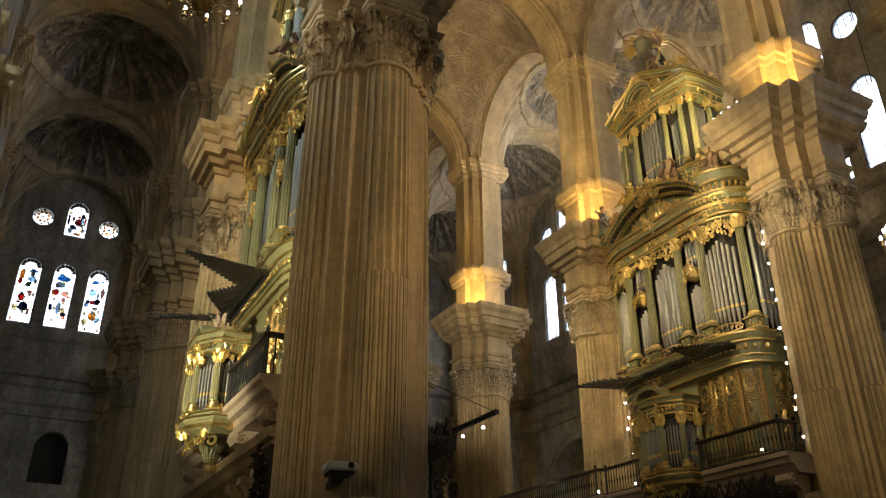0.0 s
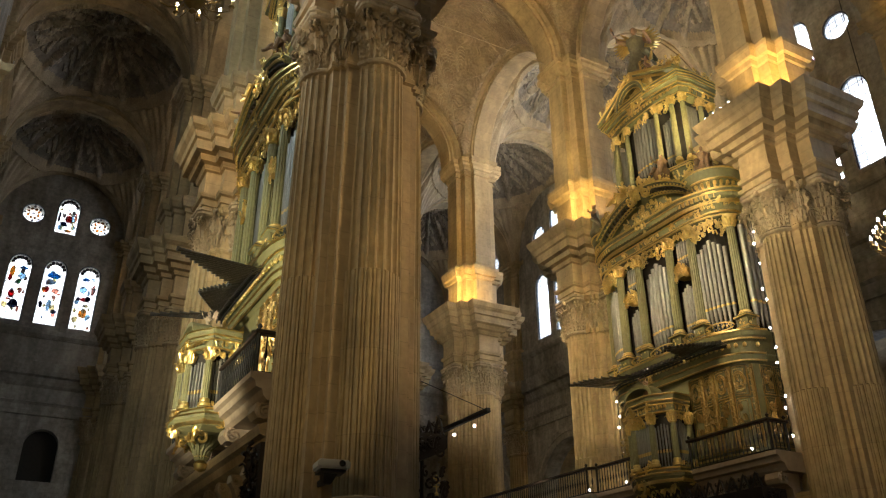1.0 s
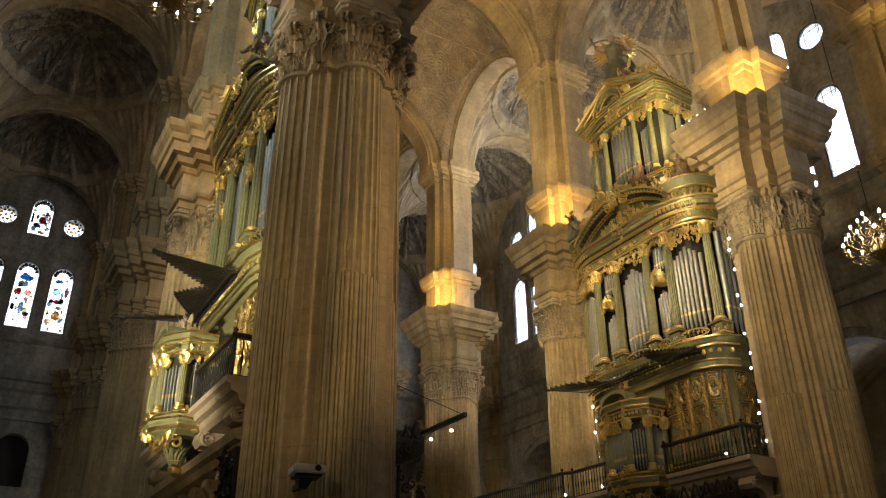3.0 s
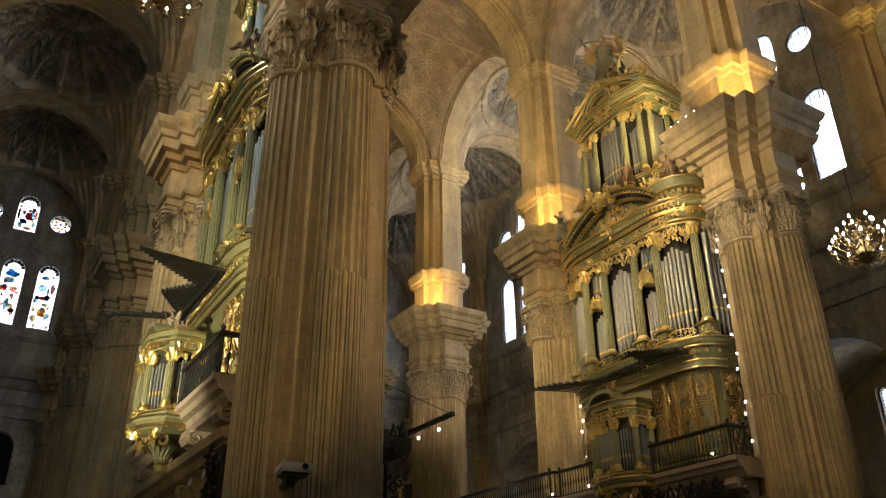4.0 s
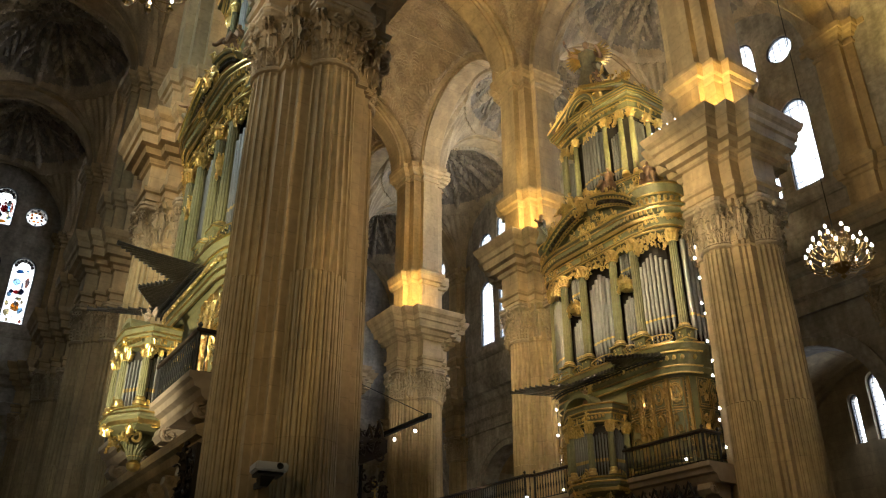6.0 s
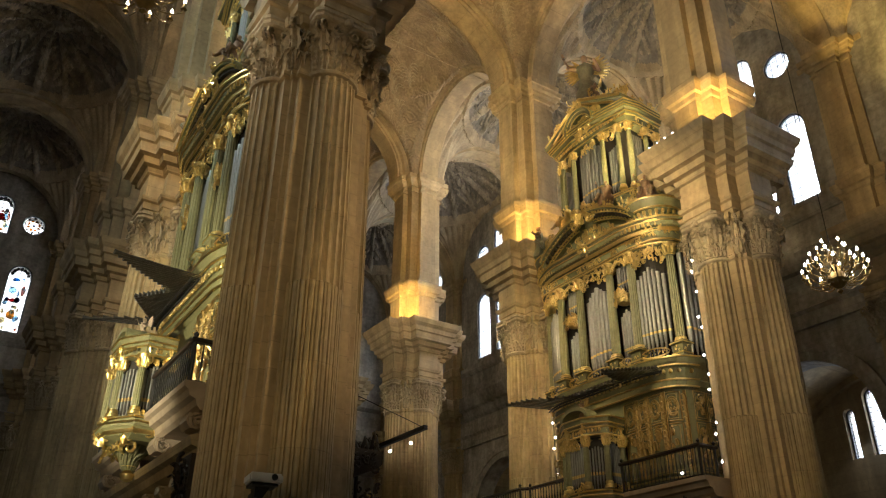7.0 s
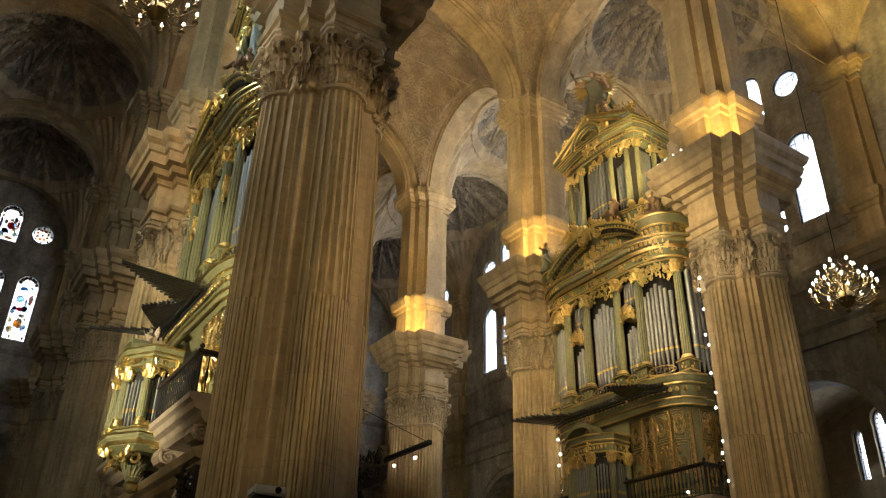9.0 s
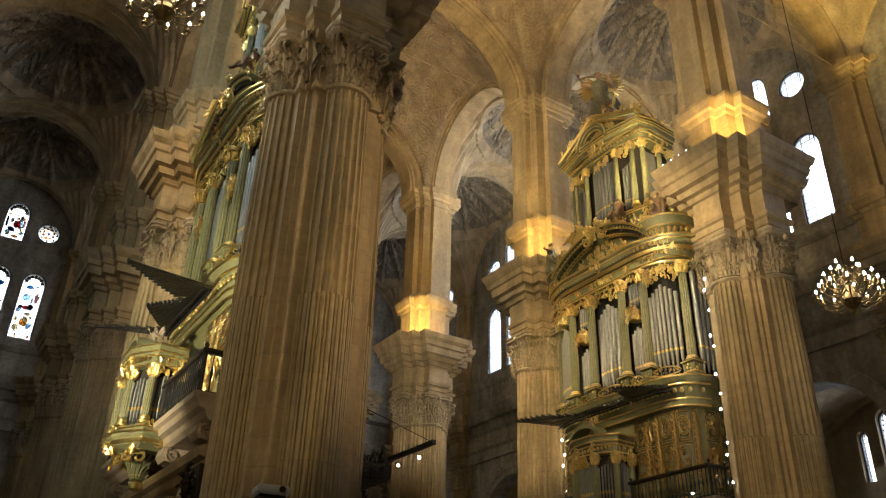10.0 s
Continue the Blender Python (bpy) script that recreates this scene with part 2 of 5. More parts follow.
def box(bm, x0, x1, y0, y1, z0, z1):
    v = [bm.verts.new((x, y, z)) for z in (z0, z1) for x, y in ((x0, y0), (x1, y0), (x1, y1), (x0, y1))]
    for f in ((0, 3, 2, 1), (4, 5, 6, 7), (0, 1, 5, 4), (1, 2, 6, 5), (2, 3, 7, 6), (3, 0, 4, 7)):
        bm.faces.new([v[i] for i in f])


def loft(bm, rings, closed=True, caps=True):
    rows = [[bm.verts.new(p) for p in r] for r in rings]
    n = len(rows[0])
    for a, b in zip(rows, rows[1:]):
        for i in range(n if closed else n - 1):
            j = (i + 1) % n
            bm.faces.new((a[i], a[j], b[j], b[i]))
    if caps and closed:
        bm.faces.new(rows[0][::-1])
        bm.faces.new(rows[-1])
    return rows


def lathe(bm, profile, at=(0, 0, 0), n=16, a0=0.0, a1=2 * math.pi):
    full = abs(a1 - a0) > 6.28
    k = n if full else n + 1
    ang = [a0 + (a1 - a0) * i / n for i in range(k)]
    loft(bm, [[(at[0] + r * math.cos(a), at[1] + r * math.sin(a), at[2] + z) for a in ang] for r, z in profile], full)


def tube(bm, path, radius, n=6):
    pts = [Vector(p) for p in path]
    rings = []
    for i, p in enumerate(pts):
        d = (pts[min(i + 1, len(pts) - 1)] - pts[max(i - 1, 0)]).normalized()
        u = d.orthogonal().normalized() if abs(d.z) > 0.9 else d.cross(Vector((0, 0, 1))).normalized()
        w = d.cross(u)
        r = radius[i] if isinstance(radius, (list, tuple)) else radius
        rings.append([p + r * (math.cos(2 * math.pi * j / n) * u + math.sin(2 * math.pi * j / n) * w) for j in range(n)])
    loft(bm, rings)


def blob(bm, at, size, n=8, turn=0.0):
    m = Matrix.Translation(at) @ Matrix.Rotation(turn, 4, 'Z') @ Matrix.Diagonal((*size, 1))
    bmesh.ops.create_uvsphere(bm, u_segments=n, v_segments=max(4, n - 2), radius=1.0, matrix=m)


def cross(a, c, p, o, z):
    """A cross-shaped plan with stepped corners, o outside its plain face."""
    q = [(p, -a), (p, a), (c, a), (c, c), (a, c)]
    out = []
    for k in range(4):
        for x, y in q[1:] + [(a, p)]:
            x, y = x + o, y + o
            for _ in range(k):
                x, y = -y, x
            out.append((x, y, z))
    return out


def stepped(bm, plan, profile):
    loft(bm, [plan(o, z) for z, o in profile])


def leaf(bm, at, ang, h, w, curl, n=8, ribs=5):
    """An acanthus leaf: ribbed and lobed, it rises from its foot and curls outward at the tip."""
    ca, sa = math.cos(ang), math.sin(ang)
    rows = []
    for i in range(n):
        t = i / (n - 1)
        z = h * (t * 1.15 if t < 0.8 else 0.92 - (t - 0.8) * 0.9)
        o = 0.02 + curl * (0.25 * math.sin(t * 3.1) * (1 - t) + t ** 2.4)
        ww = w * (0.6 + 0.65 * math.sin(math.pi * min(1, t * 0.9 + 0.12))) * (1 if t < 0.85 else 0.65)
        row = []
        for j in range(ribs):
            k = -1 + 2 * j / (ribs - 1)
            lobe = 1.0 + (0.2 if i % 2 else -0.16) * abs(k)
            oo = o + w * (0.1 if j % 2 == 0 else -0.08) - 0.16 * w * abs(k) + (0.12 * w * abs(k) if i % 2 else 0)
            kk = k * lobe * ww / 2
            row.append((at[0] + ca * oo - sa * kk, at[1] + sa * oo + ca * kk, at[2] + z - 0.06 * h * abs(k) * (i % 2)))
        rows.append(row)
    loft(bm, rows, False)


def spiral(bm, at, ang, r, width, turns=1.6, thick=0.035):
    """A volute in the upright plane that faces sideways to ang."""
    ca, sa = math.cos(ang), math.sin(ang)
    path, rad = [], []
    for i in range(18):
        t = i / 17
        a = t * turns * 2 * math.pi + math.pi / 2
        rr = r * (1 - 0.8 * t)
        path.append((at[0] + ca * (rr * math.cos(a)), at[1] + sa * rr * math.cos(a), at[2] + rr * math.sin(a)))
        rad.append(thick * (1 - 0.4 * t))
    tube(bm, path, rad, 5)


def foliage(bm, at, size, n, rnd, flat=None):
    """Carved scrolls and leaves that fill a box of that size round a place."""
    for _ in range(n):
        p = [at[k] + (rnd.random() - 0.5) * size[k] for k in range(3)]
        a = rnd.uniform(0, 6.28) if flat is None else flat + rnd.uniform(-0.5, 0.5)
        s = min(max(size) * 0.25, 0.28) * rnd.uniform(0.6, 1.1)
        if rnd.random() < 0.5:
            spiral(bm, p, a + math.pi / 2, s * 0.7, 0.05, rnd.uniform(0.8, 1.5), s * 0.2)
        else:
            leaf(bm, (p[0], p[1], p[2] - s * 0.6), a, s * 1.5, s * 0.8, s * 0.8)

# ---- setting: floor, walls ----
SKYWHITE = bulb_mat("white_sky", (0.86, 0.93, 1.0), 4.5)
# north backdrop glows less, so the stained glass keeps its colours
DIMSKY = bulb_mat("dim_sky", (0.9, 0.95, 1.0), 0.36)
bm = bmesh.new()
box(bm, XL - 1.5, XR + 12, YS - 1, YN + 1, -0.3, 0)
tagged(part("floor", bm, FLOOR), "pale polished marble cathedral floor", "floor", kind="structure")
bm = bmesh.new()
box(bm, -400, 400, -400, 400, -0.6, -0.35)
tagged(part("ground", bm, GREYSTONE), "grey stone ground outside the church", "ground", kind="structure")


def arch_loop(cx, z0, w, h, n=12):
    """A round-headed opening: foot z0, width w, full height h."""
    r = w / 2
    pts = [(cx - r, z0), (cx + r, z0)]
    return pts + [(cx + r * math.cos(a), z0 + h - r + r * math.sin(a)) for a in (math.pi * i / n for i in range(n + 1))]


def disc_loop(cx, cz, r, n=20):
    return [(cx + r * math.cos(2 * math.pi * i / n), cz + r * math.sin(2 * math.pi * i / n)) for i in range(n)]


def holed_wall(name, rect, holes, thick, place, material, label):
    """An upright wall with real openings: drawn in (u, z), place() turns (u, z, depth) into the world."""
    bm = bmesh.new()
    u0, u1, z0, z1 = rect
    edges = []
    for loop in [[(u0, z0), (u1, z0), (u1, z1), (u0, z1)]] + holes:
        vs = [bm.verts.new((u, 0, z)) for u, z in loop]
        edges += [bm.edges.new((vs[i], vs[(i + 1) % len(vs)])) for i in range(len(vs))]
    bmesh.ops.triangle_fill(bm, use_beauty=True, edges=edges, normal=(0, -1, 0))
    r = bmesh.ops.extrude_face_region(bm, geom=bm.faces[:])
    for v in r["geom"]:
        if isinstance(v, bmesh.types.BMVert):
            v.co.y = thick
    for v in bm.verts:
        v.co = place(v.co.x, v.co.z, v.co.y)
    return tagged(part(name, bm, material), label, "wall", kind="structure")


def window(number, loop, place, glass, label, bars, depth=0.2, group="church windows"):
    """Frame, glazing and lead bars set in an opening."""
    e = thing("window_%d" % number, (0, 0, 0), label, "window", group, "structure")
    us, zs = [p[0] for p in loop], [p[1] for p in loop]
    cu, cz = (min(us) + max(us)) / 2, (min(zs) + max(zs)) / 2
    w = max(us) - min(us)
    bm = bmesh.new()
    bm.faces.new([bm.verts.new(place(u, z, depth)) for u, z in loop])
    g = part("pane", bm, glass, e)
    g.visible_shadow = False
    bm = bmesh.new()
    f = 1 - 0.14 / w * 1.1
    rows = []
    for k, dd in ((1.0, depth - 0.12), (f, depth - 0.12), (f, depth + 0.05), (1.0, depth + 0.05)):
        rows.append([place(cu + (u - cu) * k, cz + (z - cz) * (k if k == 1 else 1 - 0.14 / (max(zs) - min(zs)) * 1.1), dd) for u, z in loop])
    loft(bm, rows + [rows[0]], True, False)
    part("window_frame", bm, LEAD, e)
    bm = bmesh.new()
    nu, nz = bars
    for i in range(1, nu):
        u = min(us) + w * i / nu
        half = math.sqrt(max(0, 1 - ((u - cu) / (w / 2)) ** 2)) * w / 2
        top = max(zs) - w / 2 + half - 0.03
        bot = min(zs) if len(loop) != 20 else cz - half + 0.03
        tube(bm, [place(u, bot, depth - 0.03), place(u, top, depth - 0.03)], 0.022, 4)
    for i in range(1, nz):
        z = min(zs) + (max(zs) - min(zs)) * i / nz
        up = max(0, z - (max(zs) - w / 2)) if len(loop) != 20 else abs(z - cz)
        half = math.sqrt(max(0.01, (w / 2) ** 2 - up ** 2)) - 0.02
        tube(bm, [place(cu - half, z, depth - 0.03), place(cu + half, z, depth - 0.03)], 0.022, 4)
    part("lead_bars", bm, LEAD, e)
    return e


def window_group(c):
    """Three round-headed lights, and over them one more between two round ones."""
    lows = [arch_loop(c + o, 24.1, 1.7, 5.5) for o in (-2.5, 0, 2.5)]
    return lows, [disc_loop(c - 2.5, 33.2, 0.85), disc_loop(c + 2.5, 33.2, 0.85)], [arch_loop(c, 31.9, 1.7, 3.3)]


for nm, pts in (("backdrop_east", ((60, -60, 16), (60, 130, 16), (60, 130, 90), (60, -60, 90))), ("backdrop_north", ((-60, 92, 5), (-60, 92, 90), (90, 92, 90), (90, 92, 5)))):
    bm = bmesh.new()
    bm.faces.new([bm.verts.new(p) for p in pts])
    tagged(part(nm, bm, SKYWHITE if nm == "backdrop_east" else DIMSKY), "glowing white backdrop for the sky outside the windows", "sky", kind="structure")
ROWS_Y = PY + (65.5,)
XS = (-5.2, PX[0], PX[1], 37.35)
east = lambda u, z, d: Vector((XR + d, u, z))
west = lambda u, z, d: Vector((XL - d, u, z))
north = lambda u, z, d: Vector((u, YN + d, z))
holes, wins = [], []
for a, b in zip(BAYS, BAYS[1:]):
    lows, discs, tops = window_group((a + b) / 2)
    wins += [(l, GLASS, (3, 12)) for l in lows] + [(l, GLASS, (4, 4)) for l in discs] + [(l, GLASS, (3, 7)) for l in tops]
    holes += lows + discs + tops
    holes.append(arch_loop((a + b) / 2, 0.02, 7.4, 15.6, 20))
holed_wall("wall_east", (YS, YN, 0, 44), holes, 1.2, east, GREYSTONE, "grey ashlar aisle wall with tall windows and chapel arches")
number = 1
for l, g, bars in wins:
    window(number, l, east, g, "tall bright leaded window in the aisle wall", bars)
    number += 1
# unseen windows, assumed like the east ones, for the daylight lamps
wwins = [l for c in (7.5, 23.1) for l in window_group(c)[0]]
holed_wall("wall_west", (YS, YN, 0, 44), wwins, 1.0, west, GREYSTONE, "grey ashlar aisle wall with tall windows")
for l in wwins:
    window(number, l, west, GLASS, "tall bright leaded window in the aisle wall", (3, 12))
    number += 1
lows, discs, tops = window_group(1.2)
NICHES = [arch_loop(1.2 + o, 12.6, 2.3, 3.7) for o in (-3.3, 1.6)]
holed_wall("wall_north", (XL - 1, XR + 1, 0, 44), lows + discs + tops + NICHES, 1.2, north, GREYSTONE,
           "dark ashlar end wall with stained glass windows")


def glass_piece(win, cx, cz, rx, rz, tint, rnd, n=11):
    """One coloured pane of uneven outline, set against the pale glazing."""
    bm = bmesh.new()
    loop = []
    for i in range(n):
        a, k = 2 * math.pi * i / n, rnd.uniform(0.72, 1.12)
        loop.append((cx + rx * k * math.cos(a), cz + rz * k * math.sin(a)))
    loft(bm, [[north(u, z, d) for u, z in loop] for d in (0.165, 0.18)])
    part("pane", bm, TINTS[tint], win, tint.replace("_", " ") + " glass").visible_shadow = False


FIGURES = (
    (("ochre", -0.45, 4.0, 0.2, 0.5), ("red", -0.5, 3.4, 0.16, 0.3), ("blue", 0.3, 4.35, 0.32, 0.16), ("green", 0.1, 3.2, 0.22, 0.25), ("red", -0.15, 2.1, 0.28, 0.3),
     ("navy", 0.1, 1.35, 0.42, 0.4), ("rose", 0.35, 2.5, 0.16, 0.3), ("pale_blue", 0.3, 3.7, 0.3, 0.3), ("cream", -0.5, 1.2, 0.22, 0.3)),
    (("blue", 0.0, 4.15, 0.5, 0.3), ("red", -0.35, 2.95, 0.22, 0.26), ("ochre", -0.55, 2.9, 0.14, 0.25), ("rose", 0.3, 2.9, 0.26, 0.3), ("navy", -0.55, 1.7, 0.16, 0.3),
     ("pale_blue", 0.0, 1.7, 0.2, 0.5), ("cream", 0.3, 1.5, 0.25, 0.3), ("navy", 0.45, 1.2, 0.25, 0.16), ("pale_blue", -0.2, 3.6, 0.4, 0.25)),
    (("blue", -0.2, 4.3, 0.3, 0.18), ("rose", 0.45, 3.5, 0.16, 0.45), ("red", -0.1, 2.6, 0.3, 0.16), ("navy", 0.2, 2.65, 0.2, 0.26), ("navy", -0.5, 2.6, 0.16, 0.18),
     ("ochre", 0.0, 1.45, 0.32, 0.45), ("pale_blue", 0.4, 1.2, 0.2, 0.3), ("cream", -0.45, 0.9, 0.25, 0.3), ("pale_blue", -0.3, 3.4, 0.3, 0.3)),
    (("red", 0.1, 1.4, 0.34, 0.36), ("navy", -0.2, 0.9, 0.32, 0.22), ("rose", 0.6, 1.6, 0.12, 0.5), ("navy", -0.62, 1.5, 0.1, 0.5), ("ochre", 0.2, 0.35, 0.3, 0.14), ("rose", 0.12, 1.9, 0.14, 0.14)))
rnd = random.Random(12)
for l, fig in zip(lows + tops, FIGURES):
    win = window(number, l, north, STAINED, "coloured stained glass window with figures in the end wall", (2, 9), group="stained glass windows")
    number += 1
    us, zs = [p[0] for p in l], [p[1] for p in l]
    cu, top = (min(us) + max(us)) / 2, max(zs)
    for tint, o, z, rx, rz in fig:
        glass_piece(win, cu + o, min(zs) + z, rx, rz, tint, rnd)
    for k in range(12):                                # paler pieces between the figures
        glass_piece(win, cu + rnd.uniform(-0.6, 0.6), rnd.uniform(min(zs) + 0.3, top - 1.0), rnd.uniform(0.08, 0.2), rnd.uniform(0.1, 0.3), rnd.choice(("cream", "pale_blue", "rose", "grey", "cream")), rnd, 7)
    for k in range(7):                                 # grey canopy work in the head
        a = math.pi * (k + 0.5) / 7
        glass_piece(win, cu + 0.58 * math.cos(a), top - 0.86 + 0.58 * math.sin(a), 0.15, 0.17, "grey", rnd, 7)
for l in discs:
    win = window(number, l, north, STAINED, "round stained glass rose window with ochre petals", (2, 2), group="stained glass windows")
    number += 1
    us, zs = [p[0] for p in l], [p[1] for p in l]
    cu, cz = (min(us) + max(us)) / 2, (min(zs) + max(zs)) / 2
    for k in range(8):
        a = math.pi * (k + 0.5) / 4
        glass_piece(win, cu + 0.4 * math.cos(a), cz + 0.4 * math.sin(a), 0.13, 0.13, "ochre", rnd, 8)
        glass_piece(win, cu + 0.62 * math.cos(a + 0.39), cz + 0.62 * math.sin(a + 0.39), 0.1, 0.1, "navy", rnd, 7)
    glass_piece(win, cu, cz, 0.12, 0.12, "blue", rnd, 8)
# near-black sheets put the niches' shade into the colour
bm = bmesh.new()
for l in NICHES:
    us = [p[0] for p in l]
    box(bm, min(us) - 0.2, max(us) + 0.2, YN + 0.8, YN + 1.1, 12.4, 16.5)
tagged(part("niche_back", bm, DARK), "niche backs in the end wall, coloured near-black for shade", "niche", kind="structure")
bm = bmesh.new()
box(bm, XL - 1, XR + 12, YS - 1, YS, 0, 44)
tagged(part("wall_south", bm, GREYSTONE), "plain stone wall closing the church", "wall", kind="structure")
bm = bmesh.new()
box(bm, XL - 2, XR + 2, YS - 1, YN + 2, 44, 44.5)
tagged(part("roof", bm, GREYSTONE), "stone roof slab above the vaults", "roof", kind="structure")

# chapels behind the aisle arches, each with a pair of lights
cwall = lambda u, z, d: Vector((XR + 7.5 + d, u, z))
choles = []
for a, b in zip(BAYS[1:], BAYS[2:]):
    c = (a + b) / 2
    choles += [arch_loop(c + 0.72, 12.3, 1.1, 3.75), arch_loop(c + 2.25, 12.3, 0.62, 2.8)]
holed_wall("wall_chapels", (YS, YN, 0, 18), choles, 0.8, cwall, STONE, "pale chapel back wall with paired windows")
for l in choles:
    window(number, l, cwall, DULLGLASS, "small round-headed leaded chapel window", (4, 14), 0.4, "chapel windows")
    number += 1
bm = bmesh.new()
box(bm, XR + 1.2, XR + 8.5, YS, YN, 17.2, 17.6)
for a, b in zip(BAYS[1:], BAYS[2:]):               # a low barrel vault over each chapel, with a rim against its back wall
    c, w = (a + b) / 2, (b - a) / 2 - 1.2
    for x0, x1, drop in ((XR + 1.2, XR + 7.1, 0.0), (XR + 7.1, XR + 7.5, 0.35)):
        arc = [(c + w * k / 12, 16.9 - drop - 2.2 * (k / 12) ** 2) for k in range(-12, 13)]
        loft(bm, [[(x, y, z) for y, z in arc] + [(x, c + w, 17.2), (x, c - w, 17.2)] for x in (x0, x1)])
for y in BAYS:
    box(bm, XR + 1.2, XR + 7.5, y - 1.2, y + 1.2, 0, 17.2)
tagged(part("chapel_walls", bm, STONE), "pale stone chapel partitions", "wall", kind="structure")


def ledge(name, place, u0, u1, profile, material, label):
    bm = bmesh.new()
    rows = [[place(u, z, -o) for z, o in profile] for u in (u0, u1)]
    loft(bm, rows, True)
    tagged(part(name, bm, material), label, "cornice", kind="structure")


ENT = [(17.2, -0.1), (17.2, 0.2), (17.9, 0.25), (18.1, 0.4), (18.2, 0.2), (19.2, 0.2), (19.4, 0.4), (19.9, 0.55), (20.0, 0.8), (20.5, 0.95), (20.9, 1.05), (20.9, -0.1)]
SILL = [(23.0, -0.1), (23.0, 0.1), (23.3, 0.3), (23.6, 0.35), (23.7, -0.1)]
for nm, pl, u0, u1 in (("trim_east", east, YS, YN), ("trim_west", west, YS, YN), ("trim_north", north, XL, XR)):
    ledge(nm, pl, u0, u1, ENT, GREYSTONE, "moulded grey stone cornice along the wall")
    ledge(nm + "_sill", pl, u0, u1, SILL, GREYSTONE, "stone sill course under the windows")

# archivolts round the chapel arches
bm = bmesh.new()
for a, b in zip(BAYS, BAYS[1:]):
    c = (a + b) / 2
    for r0, r1, d in ((3.72, 4.15, 0.18), (4.15, 4.5, 0.3)):
        rows = []
        for i in range(21):
            t = math.pi * i / 20
            q = [(r0, 0.02), (r0, d), (r1, d), (r1, 0.02)]
            rows.append([east(c + r * math.cos(t), 11.92 + r * math.sin(t), -o) for r, o in q])
        loft(bm, rows)
tagged(part("trim_chapel_arches", bm, GREYSTONE), "moulded stone rims round the chapel arches", "arch", kind="structure")

# ---- pillars ----
FLUTES = 22
# one flute: place across it, depth of the groove, depth where a rod fills it
FLUTE = ((0.0, 0.0, 0.0), (0.2, 0.0, 0.0), (0.27, 0.045, 0.045), (0.4, 0.078, 0.006), (0.6, 0.088, -0.004), (0.8, 0.078, 0.006), (0.93, 0.045, 0.045))


def fluted(bm, r, z0, zc, z1):
    rings = []
    for z, k, rod in ((z0, 1.0, 1), (zc - 0.05, 0.985, 1), (zc, 0.985, 0), ((zc + z1) / 2, 0.96, 0), (z1 - 0.12, 0.905, 0)):
        rings.append([((r - q[1 + rod]) * k * math.cos(a), (r - q[1 + rod]) * k * math.sin(a), z) for f in range(FLUTES) for q in FLUTE for a in (2 * math.pi * (f + q[0]) / FLUTES,)])
    n = len(rings[0])
    rings.append([(r * 0.9 * math.cos(2 * math.pi * i / n), r * 0.9 * math.sin(2 * math.pi * i / n), z1) for i in range(n)])
    loft(bm, rings)


def capital_mesh(bm):
    lathe(bm, [(0.66, 15.42), (0.74, 15.46), (0.77, 15.53), (0.7, 15.6), (0.66, 15.64), (0.66, 16.6), (0.8, 17.0), (0.86, 17.05)], n=24)
    for k in range(10):
        a = k * math.pi / 5
        leaf(bm, (0.66 * math.cos(a), 0.66 * math.sin(a), 15.62), a, 0.62, 0.4, 0.22, 10, 7)
        leaf(bm, (0.68 * math.cos(a), 0.68 * math.sin(a), 16.15), a, 0.74, 0.3, 0.24, 9, 5)
        a += math.pi / 10
        leaf(bm, (0.67 * math.cos(a), 0.67 * math.sin(a), 15.8), a, 0.9, 0.4, 0.26, 10, 7)
    for k in range(4):
        a = math.pi / 4 + k * math.pi / 2
        for s in (-1, 1):
            spiral(bm, (1.02 * math.cos(a) - s * 0.07 * math.sin(a), 1.02 * math.sin(a) + s * 0.07 * math.cos(a), 16.86), a, 0.2, 0.1, 1.6, 0.055)
        leaf(bm, (0.72 * math.cos(a), 0.72 * math.sin(a), 16.1), a, 0.8, 0.32, 0.4, 10, 5)
        a = k * math.pi / 2
        blob(bm, (0.92 * math.cos(a), 0.92 * math.sin(a), 17.1), (0.13, 0.13, 0.13), 7)
        for s in (-1, 1):
            spiral(bm, (0.84 * math.cos(a) - s * 0.22 * math.sin(a), 0.84 * math.sin(a) + s * 0.22 * math.cos(a), 16.8), a + math.pi / 2, 0.17, 0.1, 1.4, 0.045)
    ring = []
    for k in range(4):
        a = math.pi / 4 + k * math.pi / 2
        for da, r in ((-0.09, 1.16), (0.09, 1.16), (0.42, 0.96), (math.pi / 4, 0.92), (math.pi / 2 - 0.42, 0.96)):
            ring.append((a + da, r))
    loft(bm, [[(r * f * math.cos(a), r * f * math.sin(a), z) for a, r in ring] for z, f in ((17.05, 0.92), (17.1, 0.98), (17.2, 0.98), (17.23, 1.03), (17.34, 1.03))])


def pilaster_capital(bm):
    for k in range(4):
        a = k * math.pi / 2
        for s in (-1, 1):
            for o, z, h, w, c in ((0.86, 15.62, 0.65, 0.34, 0.2), (1.12, 15.62, 0.65, 0.34, 0.22), (0.98, 15.8, 0.9, 0.34, 0.24), (1.14, 16.15, 0.78, 0.3, 0.26), (0.88, 16.2, 0.72, 0.28, 0.24)):
                x, y = 1.17, s * o
                leaf(bm, (x * math.cos(a) - y * math.sin(a), x * math.sin(a) + y * math.cos(a), z), a, h, w, c)
        b = a + math.pi / 4
        leaf(bm, (1.66 * math.cos(b), 1.66 * math.sin(b), 15.9), b, 1.1, 0.36, 0.34)
        spiral(bm, (1.9 * math.cos(b), 1.9 * math.sin(b), 16.95), b, 0.2, 0.1, 1.6, 0.06)


